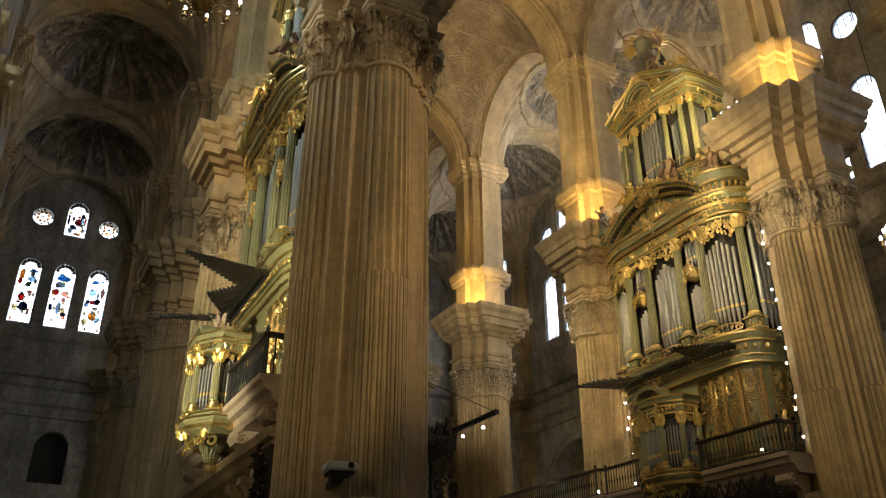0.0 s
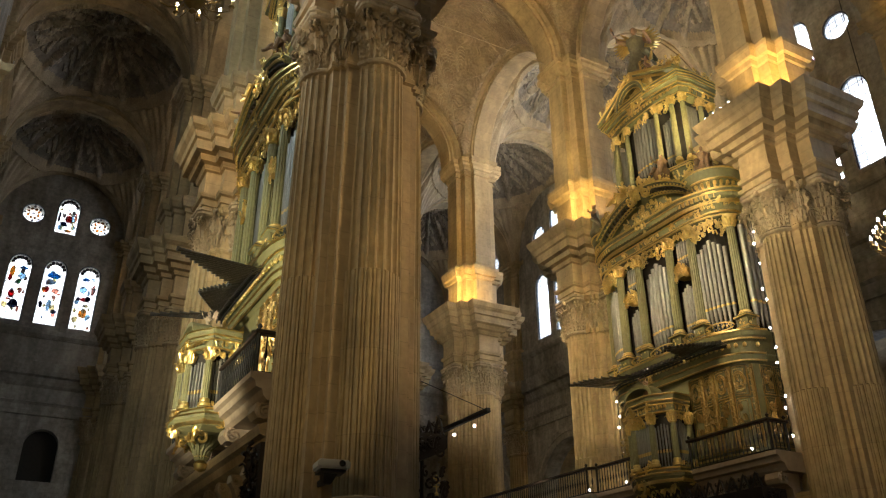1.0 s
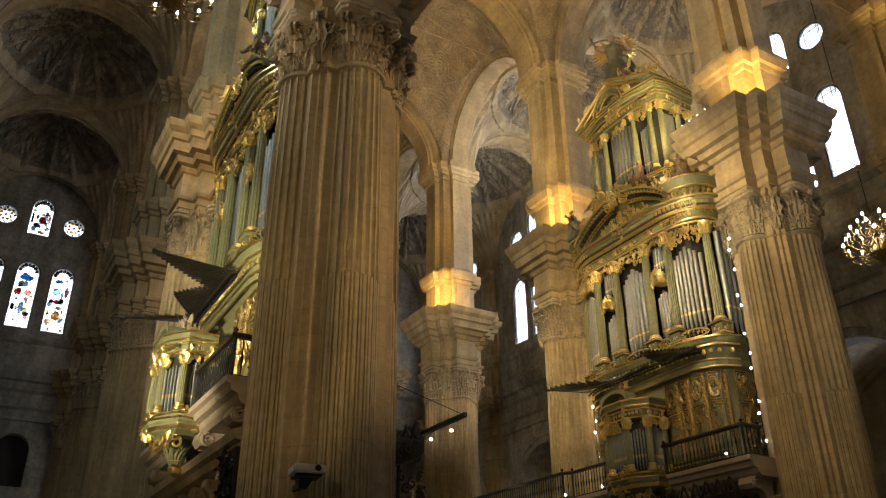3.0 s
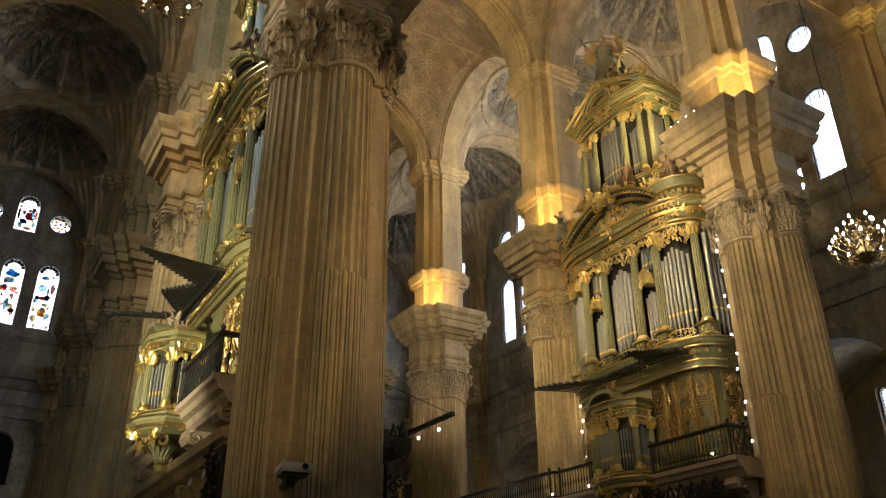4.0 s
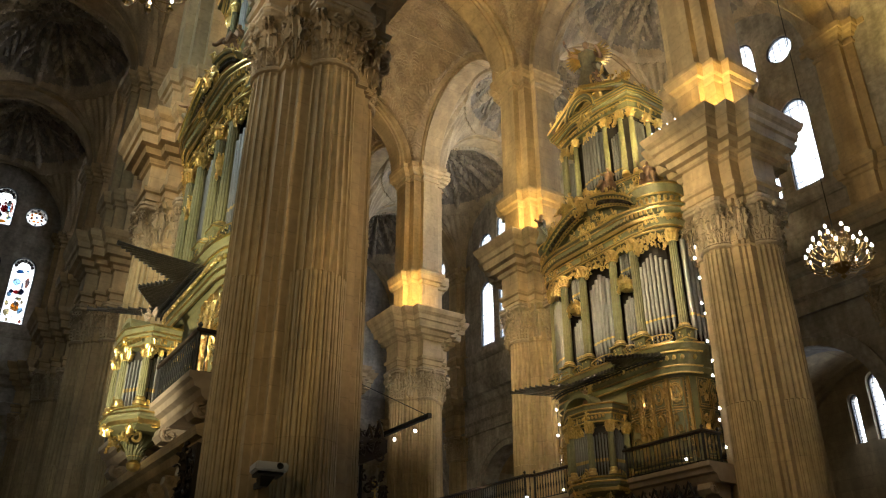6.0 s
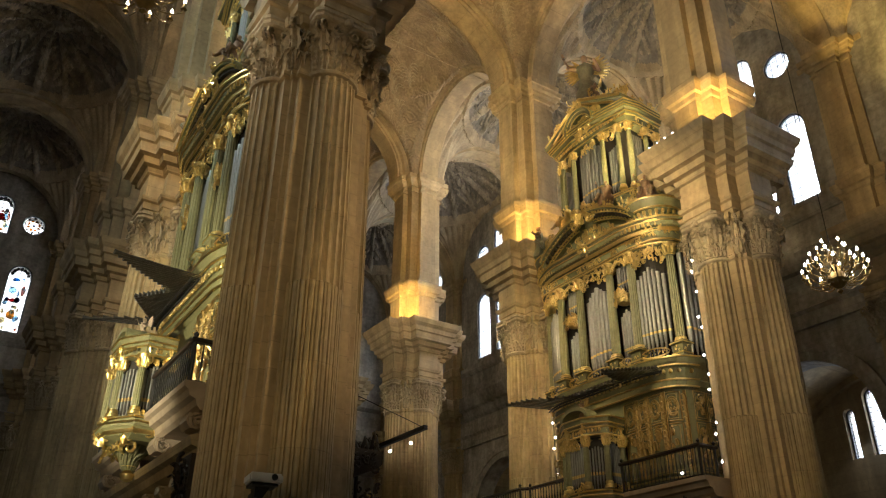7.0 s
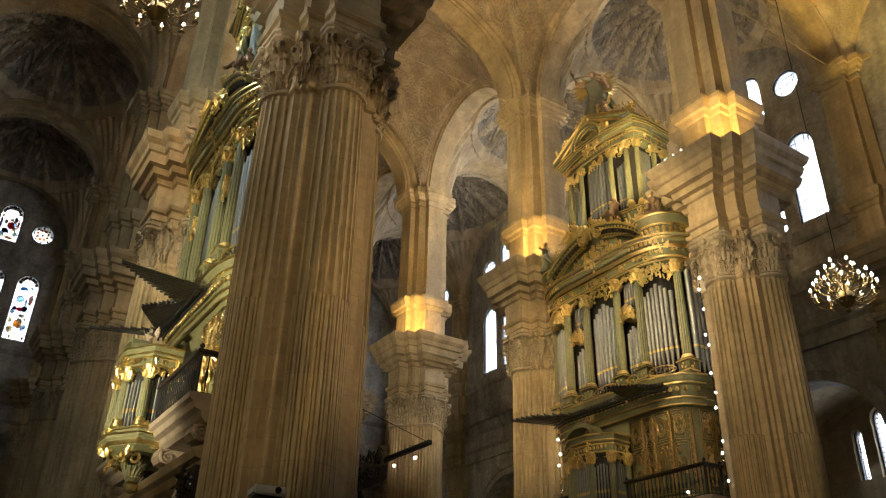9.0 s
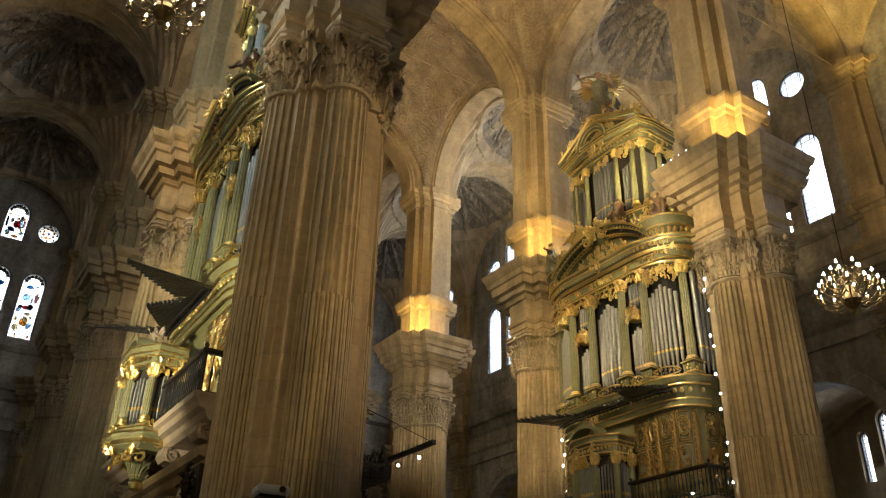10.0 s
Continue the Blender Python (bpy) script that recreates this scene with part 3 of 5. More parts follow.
def pillar():
    e = thing("pillar", (0, 0, 0), "tall limestone pillar of fluted half columns with Corinthian capitals", "pillar", "pillars of the nave", "structure")
    bm = bmesh.new()
    stepped(bm, lambda o, z: cross(0.75, 1.25, 1.95, o, z), [(0, 0.15), (0.5, 0.15), (0.6, 0.02), (3.4, 0.0), (3.5, 0.15), (3.8, 0.2), (3.9, 0.05), (4.0, 0.05)])
    part("pedestal", bm, STONE, e)
    bm = bmesh.new()
    stepped(bm, lambda o, z: cross(0.95, 1.08, 1.25, o, z), [(4.0, 0.1), (4.3, 0.1), (4.4, 0.0), (15.4, -0.03), (15.45, 0.05), (15.6, 0.05), (15.65, 0.0), (17.05, 0.0), (17.1, 0.12), (17.3, 0.18)])
    part("core", bm, STONE, e)
    bm = bmesh.new()
    lathe(bm, [(0.95, 4.0), (0.95, 4.1), (0.9, 4.16), (0.94, 4.28), (0.83, 4.36), (0.85, 4.42), (0.75, 4.46)], n=24)
    fluted(bm, 0.75, 4.46, 9.55, 15.46)
    col = part("half_column", bm, SHAFT, e, smooth=False)
    col.location = (1.06, 0, 0)
    bm = bmesh.new()
    capital_mesh(bm)
    cap = part("capital", bm, CARVED, e, "carved acanthus capital", smooth=True)
    cap.location = (1.06, 0, 0)
    for x, y, r in ((-1.06, 0, 180), (0, 1.06, 90), (0, -1.06, 270)):
        again("half_column", col, e, pose(x, y, 0, 0, 0, r))
        again("capital", cap, e, pose(x, y, 0, 0, 0, r))
    bm = bmesh.new()
    pilaster_capital(bm)
    part("pilaster_capital", bm, CARVED, e, smooth=True)
    bm = bmesh.new()
    stepped(bm, lambda o, z: cross(0.62, 1.15, 1.75, o, z), [
        (17.3, 0.0), (17.55, 0.0), (17.57, 0.06), (17.85, 0.06), (17.9, 0.16), (18.05, 0.2), (18.08, 0.04), (19.1, 0.04), (19.15, 0.14), (19.35, 0.2),
        (19.4, 0.4), (19.65, 0.46), (19.7, 0.68), (20.1, 0.72), (20.15, 0.82), (20.4, 0.86), (20.6, 1.02), (20.85, 1.1), (20.9, 1.1), (20.9, -0.1)])
    part("entablature", bm, STONE, e)
    bm = bmesh.new()
    stepped(bm, lambda o, z: cross(0.58, 1.12, 1.48, o, z), [
        (20.90, 0.04), (21.51, 0.04), (21.57, 0.0), (22.97, 0.0), (23.03, 0.08), (23.22, 0.12), (23.28, 0.24), (23.52, 0.3), (23.64, 0.34), (23.83, 0.34), (23.89, 0.2), (24.07, 0.05), (24.19, 0.0),
        (30.70, -0.02), (30.72, 0.06), (30.85, 0.08), (30.90, 0.0), (31.10, 0.0), (31.15, 0.12), (31.30, 0.16), (31.40, 0.3), (31.55, 0.34), (31.60, 0.42), (31.88, 0.44), (31.90, 0.44)])
    part("upper_pier", bm, STONE, e)
    return e


first = pillar()
first.location = (PX[0], PY[0], 0)
for x in PX:
    for y in PY:
        if (x, y) != (PX[0], PY[0]):
            # two pillars shifted along the nave to fit the camera's view
            fit_shift = 0.0 if y != PY[2] else -0.2 if x == PX[0] else 0.18
            copy_thing(first, pose(x, y + fit_shift, 0))
# piers along the walls carry the same arches
for y in ROWS_Y:
    copy_thing(first, pose(XS[3], y, 0))
    copy_thing(first, pose(XS[0], y, 0))
for x in PX:
    copy_thing(first, pose(x, YN + 0.4, 0))

# ---- arches and vaults ----


def arch(name, along, fixed, a, b, gap):
    """A moulded round arch between two piers."""
    c, r = (a + b) / 2, (b - a) / 2 - gap
    stilt, rise = 0.05, (4.8 if along == 'x' and r < 5 else 5.0 if r < 6 else 5.3)
    bm = bmesh.new()
    q = [(0.0, -0.62), (0.0, 0.62), (0.12, 0.62), (0.16, 0.75), (0.3, 0.78), (0.36, 1.0), (1.9, 1.0), (1.9, -1.0), (0.36, -1.0), (0.3, -0.78), (0.16, -0.75), (0.12, -0.62)]
    rows = []
    for i in range(-1, 34):
        t = math.pi * min(max(i, 0), 32) / 32
        z0 = SPRING - 0.02 if i in (-1, 33) else SPRING + stilt
        row = []
        for dr, w in q:
            u, z = c + (r + dr) * math.cos(t), z0 + (rise + dr) * math.sin(t)
            row.append((fixed + w, u, z) if along == 'y' else (u, fixed + w, z))
        rows.append(row)
    loft(bm, rows)
    return tagged(part(name, bm, STONE, smooth=True), "broad moulded limestone arch below the vault", "arch", "arches", "structure")


for x in XS:
    for a, b in zip(ROWS_Y, ROWS_Y[1:]):
        arch("arch", 'y', x, a, b, 1.55)
for y in ROWS_Y[:-1]:
    for a, b in zip(XS, XS[1:]):
        arch("arch", 'x', y, a, b, 2.0 if b - a > 15 else 1.4)


def vault(x0, x1, y0, y1):
    """A sail vault: shell flutes, ring and carved cap over the aisles, carved palms over the nave."""
    cx, cy, hx, hy = (x0 + x1) / 2, (y0 + y1) / 2, (x1 - x0) / 2, (y1 - y0) / 2
    nave = hx > 7
    rx, ry = (5.3 if nave else 4.8) + 0.45, (5.0 if hy < 7 else 5.3) + 0.45
    n = 150 if y1 > 20 else 50
    kx, ky = hx / (hx - 1.3), hy / (hy - 1.3)

    def shell(u, v):
        ex, ey = rx * rx * (1 - min(1, abs(u * kx)) ** 2), ry * ry * (1 - min(1, abs(v * ky)) ** 2)
        return SPRING + 0.05 + math.sqrt(max(0.0, ex + ey))

    bm = bmesh.new()
    rows = []
    for i in range(n + 1):
        row = []
        for j in range(n + 1):
            u, v = -1 + 2 * i / n, -1 + 2 * j / n
            rr = math.hypot(u, v)
            a = math.atan2(v, u)
            d = 0.0
            if nave:
                d -= 0.12 * (0.86 < rr < 0.9) + 0.1 * (abs(math.cos(4 * a)) > 0.985) * (rr < 0.86)
            elif rr < 0.80:                            # the cap: ribs, boss and carved panels
                d -= 0.4 * max(0, abs(math.cos(8 * a)) - 0.9) / 0.1 * min(1, rr * 3)
                d -= 0.25 * math.exp(-((rr - 0.1) / 0.05) ** 2)
                w = math.sin(9 * rr * 3.1 + 2 * math.sin(12 * a)) * math.cos(12 * a + 5 * rr)
                d -= 0.2 * (abs(w) > 0.5) * (0.2 < rr < 0.72)
            elif rr < 0.86:                            # the ring
                d -= 0.4
            else:                                      # shell flutes spread from the corner
                uc, vc = math.copysign(1, u), math.copysign(1, v)
                b = math.atan2(abs(vc - v) + 1e-6, abs(uc - u) + 1e-6)
                far = math.hypot(uc - u, vc - v)
                d -= 0.28 * abs(math.sin(b * 20)) * min(1, far * 5)
            row.append((cx + hx * u, cy + hy * v, shell(u, v) + d))
        rows.append(row)
    loft(bm, rows, False)
    # cap faces take the shade-dark stone, its raised carving a lighter copy
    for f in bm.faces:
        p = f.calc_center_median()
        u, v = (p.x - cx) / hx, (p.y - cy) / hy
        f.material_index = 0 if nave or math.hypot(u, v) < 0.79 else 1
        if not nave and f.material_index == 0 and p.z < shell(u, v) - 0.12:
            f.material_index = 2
    e = thing("vault", (0, 0, 0), "domed limestone vault carved with palm fronds" if nave else "domed stone vault with shell flutes, ring and carved cap coloured dark for shade", "vault", "vaults", "structure")
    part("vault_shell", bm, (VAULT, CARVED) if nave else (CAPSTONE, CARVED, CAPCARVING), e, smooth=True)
    if not nave or y1 < 20:
        return e

    def at(x, y):
        u, v = (x - cx) / hx, (y - cy) / hy
        return (x, y, shell(max(-1, min(1, u)), max(-1, min(1, v))) - 0.02)

    def fountain(bm, x, y, ang, size, leaves, rnd):
        """A palm: leaves that rise beside a stem and bend over to both sides."""
        ca, sa = math.cos(ang), math.sin(ang)
        for k in range(leaves):
            for sg in (-1, 1):
                ln = size * (0.5 + 0.5 * k / leaves) * rnd.uniform(0.9, 1.1)
                s0 = size * 0.12 * k
                pts = []
                for i in range(8):
                    t = i / 7
                    p, c = s0 + ln * math.sin(2.3 * t), sg * ln * 0.62 * (1 - math.cos(2.0 * t))
                    pts.append(at(x + ca * p - sa * c, y + sa * p + ca * c))
                tube(bm, pts, [0.085 - 0.008 * i for i in range(8)], 5)

    rnd = random.Random(int(y0 * 10))
    for px, py, qx, qy in ((x0, y0, 1, 1), (x1, y0, -1, 1), (x0, y1, 1, -1), (x1, y1, -1, -1)):
        bm = bmesh.new()
        ang = math.atan2(qy * hy, qx * hx)
        for far, size, leaves in ((2.05, 0.45, 4), (2.4, 0.8, 6), (3.1, 1.2, 8)):
            fountain(bm, px + far * math.cos(ang), py + far * math.sin(ang), ang, size, leaves, rnd)
        for da in (-0.28, 0.28):
            fountain(bm, px + 4.2 * math.cos(ang + da), py + 4.2 * math.sin(ang + da), ang + da, 0.9, 6, rnd)
        part("palm_carving", bm, CARVED, e, "carved palm fronds in the corner of the vault", smooth=True)
    bm = bmesh.new()
    for k in range(26):
        u, v = rnd.uniform(-0.72, 0.72), rnd.uniform(-0.7, 0.7)
        if abs(u) + abs(v) < 1.1:
            fountain(bm, cx + u * hx, cy + v * hy, rnd.uniform(0, 6.28), rnd.uniform(0.6, 1.1), 5, rnd)
    part("palm_carving", bm, VAULT, e, "low carved leaves over the vault", smooth=True)
    return e


for x0, x1 in zip(XS, XS[1:]):
    for y0, y1 in zip(ROWS_Y, ROWS_Y[1:]):
        vault(x0, x1, y0, y1)
bm = bmesh.new()
box(bm, XL - 1, XR + 1, YS, ROWS_Y[0] - 0.2, 36.0, 36.4)
tagged(part("ceiling", bm, STONE), "plain stone ceiling closing the church", "ceiling", kind="structure")

for y, x0, x1 in ((29.95, PX[0] + 1.4, PX[1] - 1.4), (17.6, PX[1] + 1.4, XS[3] - 1.4)):
    bm = bmesh.new()
    tube(bm, [(x0, y, 32.0), (x1, y, 32.0)], 0.022, 6)
    tagged(part("tie_rod", bm, CARVED), "thin pale tie rod between the imposts of the piers", "tie rod", "tie rods")

# ---- choir: organs ----
MID = 23.1
CURVE = ((0.0, -1.7), (2.1, -1.7), (2.5, -1.68), (2.9, -1.6), (3.3, -1.45), (3.6, -1.25), (3.85, -0.9), (4.0, -0.4), (4.05, 0.6))


def front_x(s):
    s = abs(s)
    for (a, xa), (b, xb) in zip(CURVE, CURVE[1:]):
        if s <= b:
            return xa + (xb - xa) * (s - a) / (b - a)
    return 0.6


def case_plan(o, z):
    """The organ front in plan: flat in the middle, rounded back at the ends."""
    half = [(x - o * max(0.0, 1 - max(0, s - 2.1) / 2.0), s + o * min(1, max(0, (s - 2.1) / 1.7))) for s, x in CURVE]
    return [(x, -s, z) for x, s in half[::-1]] + [(x, s, z) for x, s in half[1:]]


def case_pt(s, o):
    """The place on the front at s along it, o outside the plain face."""
    a = abs(s)
    return front_x(s) - o * max(0.0, 1 - max(0, a - 2.1) / 2.0), math.copysign(a + o * min(1, max(0, (a - 2.1) / 1.7)), s)


def front_path(z, out, s0, s1, n=24):
    return [(*case_pt(s0 + (s1 - s0) * i / n, out), z) for i in range(n + 1)]


def pipe_mesh(bm, r, h, foot):
    lathe(bm, [(0.02, 0), (r * 0.35, foot * 0.15), (r, foot), (r, foot + 0.02), (r, h), (r * 0.9, h), (r * 0.9, h - 0.1)], n=12)


def pipe_row(parent, places, foot, z0, made={}):
    """places: (x, y, radius, height); equal pipes share a mesh."""
    for x, y, r, h in places:
        key = (round(r, 3), round(h, 2), foot)
        if key not in made:
            bm = bmesh.new()
            pipe_mesh(bm, r, h, foot)
            made[key] = part("pipe", bm, TIN, parent, smooth=True)
            made[key].location = (x, y, z0)
            bm = bmesh.new()
            z = foot + 0.04
            lathe(bm, [(r * 1.02, z), (r * 1.05, z + 0.02), (r * 1.05, z + 0.07), (r * 1.02, z + 0.1)], n=12)
            made[key, 1] = part("mouth", bm, DULLGOLD, made[key], "gilded pipe mouth")
        else:
            p = again("pipe", made[key], parent, pose(x, y, z0))
            again("mouth", made[key, 1], p, Matrix())


def small_column(parent, x, y, z0, z1, r, made={}):
    key = (round(z1 - z0, 2), r)
    if key not in made:
        bm = bmesh.new()
        h = z1 - z0
        n = 60
        rings = []
        for z, k in ((0.0, 1.0), (h * 0.35, 1.0), (h, 0.86)):
            rings.append([((r - (0.12 * r if i % 5 in (2, 3) else 0)) * k * math.cos(6.283 * i / n), (r - (0.12 * r if i % 5 in (2, 3) else 0)) * k * math.sin(6.283 * i / n), z) for i in range(n)])
        loft(bm, rings)
        shaft = part("column", bm, GREEN, parent)
        bm = bmesh.new()
        c = min(1.0, r / 0.16)
        lathe(bm, [(r * 0.9, h), (r * 1.05, h + 0.03), (r * 0.95, h + 0.08 * c), (r * 1.0, h + 0.3 * c), (r * 1.5, h + 0.45 * c), (r * 1.5, h + 0.52 * c)], n=10)
        for k in range(8):
            a = k * 0.785
            leaf(bm, (r * 0.95 * math.cos(a), r * 0.95 * math.sin(a), h + 0.06 * c), a, (0.3 if k % 2 else 0.42) * c, r * 1.1, r * 1.0)
        g = part("gilded_capital", bm, GOLD, shaft, "gilded capital")
        bm = bmesh.new()
        lathe(bm, [(r * 1.5, -0.22), (r * 1.5, -0.14), (r * 1.15, -0.1), (r * 1.25, -0.04), (r * 1.05, 0.0)], n=12)
        made[key] = (shaft, g, part("gilded_base", bm, GOLD, shaft, "gilded base"))
        shaft.location = (x, y, z0)
    else:
        s = again("column", made[key][0], parent, pose(x, y, z0))
        again("gilded_capital", made[key][1], s, Matrix())
        again("gilded_base", made[key][2], s, Matrix())


def panel(bm, s0, s1, z0, z1, out=0.05):
    """A gilded rectangular frame that follows the front."""
    for k in (0.0, 0.09):
        a, b = s0 + k, s1 - k
        pts = front_path(z0 + k, out, a, b, 4) + front_path(z1 - k, out, b, a, 4)
        tube(bm, pts + pts[:1], 0.028 if k == 0 else 0.014, 4)


def medallion(bm, s, z, w, h):
    for f in (1.0, 0.78):
        pts = [(*case_pt(s + w * f * math.cos(t), -0.25), z + h * f * math.sin(t)) for t in (6.283 * i / 16 for i in range(17))]
        tube(bm, pts, 0.035, 5)


def organ(rnd):
    e = thing("pipe_organ", (0, 0, 0), "baroque pipe organ in green painted case with gilded carving", "pipe organ", "organs of the choir")
    bm = bmesh.new()
    stepped(bm, case_plan, [(7.6, -0.15), (7.9, -0.15), (8.0, -0.3), (11.2, -0.3), (11.3, -0.15), (11.5, -0.1), (11.6, -0.2), (12.0, -0.1), (12.2, 0.1), (12.35, 0.15), (12.45, 0.0), (12.5, -0.1)])
    part("lower_case", bm, GREEN, e)
    # gilded panels of the lower case
    for s0, s1 in ((-3.7, -3.15), (-3.0, -2.2), (-2.05, -1.65), (-1.5, -0.9), (0.9, 1.5), (1.65, 2.05), (2.2, 3.0), (3.15, 3.7)):
        bm = bmesh.new()
        panel(bm, s0, s1, 8.1, 9.9, -0.27)
        panel(bm, s0, s1, 10.0, 11.1, -0.27)
        c = (s0 + s1) / 2
        medallion(bm, c, 10.55, min(0.26, (s1 - s0) * 0.38), 0.36)
        foliage(bm, (*case_pt(c, -0.25), 10.55), (0.08, 0.3, 0.4), 8, rnd, math.pi)
        foliage(bm, (*case_pt(c, -0.25), 9.2), (0.08, (s1 - s0) * 0.6, 1.2), 5, rnd, math.pi)
        part("gilded_panel", bm, DULLGOLD, e, "gilded carved panel frame")
    for sg in (-1, 1):
        for x0, x1 in ((-0.72, -0.15), (-0.05, 0.5)):
            for z0, z1 in ((8.1, 9.9), (10.0, 11.1)):
                bm = bmesh.new()
                for k in (0.0, 0.09):
                    q = [(x0 + k, z0 + k), (x1 - k, z0 + k), (x1 - k, z1 - k), (x0 + k, z1 - k), (x0 + k, z0 + k)]
                    tube(bm, [(x, sg * (3.86 - 0.06 * (x < -0.4)), z) for x, z in q], 0.03 if k == 0 else 0.015, 4)
                foliage(bm, ((x0 + x1) / 2, sg * 3.84, (z0 + z1) / 2), (0.3, 0.06, z1 - z0 - 0.4), 12, rnd)
                part("gilded_panel", bm, DULLGOLD, e, "gilded carved panel frame")
    leaves = []
    for s in (-3.8, -3.07, -2.12, -1.57, 1.57, 2.12, 3.07, 3.8):
        bm = bmesh.new()
        x, y = case_pt(s, -0.27)
        box(bm, x - 0.012, x + 0.03, y - 0.1, y + 0.1, 8.1, 11.15)
        strip = part("gilded_strip", bm, DULLGOLD, e, "gilded strip of carved leaves")
        for k in range(13):
            at = pose(x - 0.01, y, 8.15 + k * 0.22)
            if not leaves:
                bm = bmesh.new()
                leaf(bm, (0, 0, 0), math.pi, 0.25, 0.2, 0.1)
                leaves.append(part("gilded_leaf", bm, DULLGOLD, strip))
                leaves[0].matrix_basis = at
            else:
                again("gilded_leaf", leaves[0], strip, at)
    bm = bmesh.new()
    for z, o in ((7.92, -0.1), (11.28, -0.1), (11.55, -0.07), (12.1, 0.02), (12.4, 0.17)):
        tube(bm, front_path(z, o, -4.0, 4.0, 40), 0.04, 5)
    for k in range(34):
        s = -3.9 + 7.8 * k / 33
        blob(bm, (front_x(s) - 0.0, s, 11.85), (0.07, 0.1, 0.1), 6)
    part("gilded_moulding", bm, GOLD, e, "gilded moulding")
    # solid near-black core gives the darkness behind the pipes
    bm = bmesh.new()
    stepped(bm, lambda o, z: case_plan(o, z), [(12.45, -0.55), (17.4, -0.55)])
    part("dark_backing", bm, DARK, e)
    # columns and pipes
    for s in (-3.75, -2.2, -0.95, 0.95, 2.2, 3.75):
        bm = bmesh.new()
        x = front_x(s) + 0.12
        stepped(bm, lambda o, z: [(x - 0.24 - o, s - 0.24 - o, z), (x + 0.24 + o, s - 0.24 - o, z), (x + 0.24 + o, s + 0.24 + o, z), (x - 0.24 - o, s + 0.24 + o, z)],
                [(12.4, 0.04), (12.5, 0.04), (12.55, 0.0), (12.85, 0.0), (12.9, 0.08), (12.98, 0.1)])
        base = part("column_base", bm, GREEN, e)
        bm = bmesh.new()
        for z, w in ((12.52, 0.27), (12.93, 0.32)):
            tube(bm, [(x - w, s - w, z), (x + w, s - w, z), (x + w, s + w, z), (x - w, s + w, z), (x - w, s - w, z)], 0.035, 5)
        foliage(bm, (x - 0.25, s, 12.7), (0.05, 0.3, 0.2), 4, rnd, math.pi)
        foliage(bm, (x, s - 0.25, 12.7), (0.3, 0.05, 0.2), 4, rnd, -math.pi / 2)
        part("gilded_edge", bm, GOLD, base, "gilded edges and leaves")
        small_column(e, x, s, 13.2, 16.75, 0.19)
    rows = []
    for i in range(7):
        rows.append((-1.35 - 0.12 * math.cos((i - 3) * 0.4), (i - 3) * 0.21, 0.1, 4.05 - abs(i - 3) * 0.16))
    lows = []
    for sg in (-1, 1):
        for i in range(5):
            lows.append((-1.4, sg * 1.55 + (i - 2) * 0.14, 0.06, 2.5 - abs(i - 2) * 0.12))
        for i in range(7):
            s = sg * (2.4 + i * 0.175)
            rows.append((front_x(s) + 0.25, s, 0.085, 3.9 - abs(i - 3) * 0.14))
        for i in range(5):
            rows.append((-0.62 + 0.27 * i, sg * 4.0, 0.13, 4.3 - 0.12 * i))
    pipe_row(e, rows, 0.95, 12.52)
    pipe_row(e, lows, 0.7, 12.52)
    pipe_row(e, [(x, y, 0.05, 1.05) for x, y, r, h in lows], 0.2, 15.95)
    # carved cartouches under the pipes
    for c, w in ((-2.95, 1.1), (-1.55, 0.6), (0, 1.4), (1.55, 0.6), (2.95, 1.1)):
        bm = bmesh.new()
        for k in range(5):
            s = c + (k - 2) * w / 5
            foliage(bm, (front_x(s) + 0.02, s, 12.66), (0.08, w / 5, 0.26), 4, rnd, math.pi)
        tube(bm, [(front_x(c + w / 2 * math.cos(t)) - 0.02, c + w / 2 * math.cos(t), 12.66 + 0.17 * math.sin(t)) for t in (6.283 * i / 18 for i in range(19))], 0.03, 5)
        part("gilded_cartouche", bm, GOLD, e, "gilded carved cartouche")
    # carved shades over the pipes
    for c, w, z, hh in ((0, 1.9, 16.9, 0.6), (-1.55, 0.75, 15.55, 0.55), (1.55, 0.75, 15.55, 0.55), (-2.95, 1.4, 16.9, 0.7), (2.95, 1.4, 16.9, 0.7), (-1.55, 0.7, 17.1, 0.3), (1.55, 0.7, 17.1, 0.3)):
        bm = bmesh.new()
        for k in range(5):
            s = c + (k - 2) * w / 5
            foliage(bm, (front_x(s) + 0.05, s, z + 0.09 * abs(k - 2) * -1 + 0.1), (0.14, w / 5, hh), 11, rnd, math.pi)
        for k in range(12):
            t = math.pi * k / 11
            blob(bm, (front_x(c + w / 2 * math.cos(t)) + 0.05, c + w / 2 * math.cos(t), z - 0.25 + 0.3 * math.sin(t)), (0.05, 0.06, 0.06), 5)
        part("gilded_shade", bm, GOLD, e, "gilded carved pipe shade")
    for sg in (-1, 1):
        bm = bmesh.new()
        lathe(bm, [(0.05, 15.2), (0.3, 15.3), (0.34, 15.42), (0.2, 15.5), (0.3, 15.6), (0.3, 15.68)], (-1.42, sg * 1.55, 0), 12)
        part("gilded_bracket", bm, GOLD, e)
    # main cornice
    bm = bmesh.new()
    stepped(bm, case_plan, [(17.2, -0.2), (17.25, 0.0), (17.4, 0.04), (17.43, 0.0), (17.8, 0.0), (17.85, 0.14), (18.0, 0.18), (18.05, 0.3), (18.25, 0.34), (18.35, 0.42), (18.45, 0.44), (18.5, 0.0)])
    part("cornice", bm, GREEN, e)
    bm = bmesh.new()
    stepped(bm, case_plan, [(17.86, 0.1), (17.88, 0.17), (17.98, 0.2), (18.0, 0.1)])
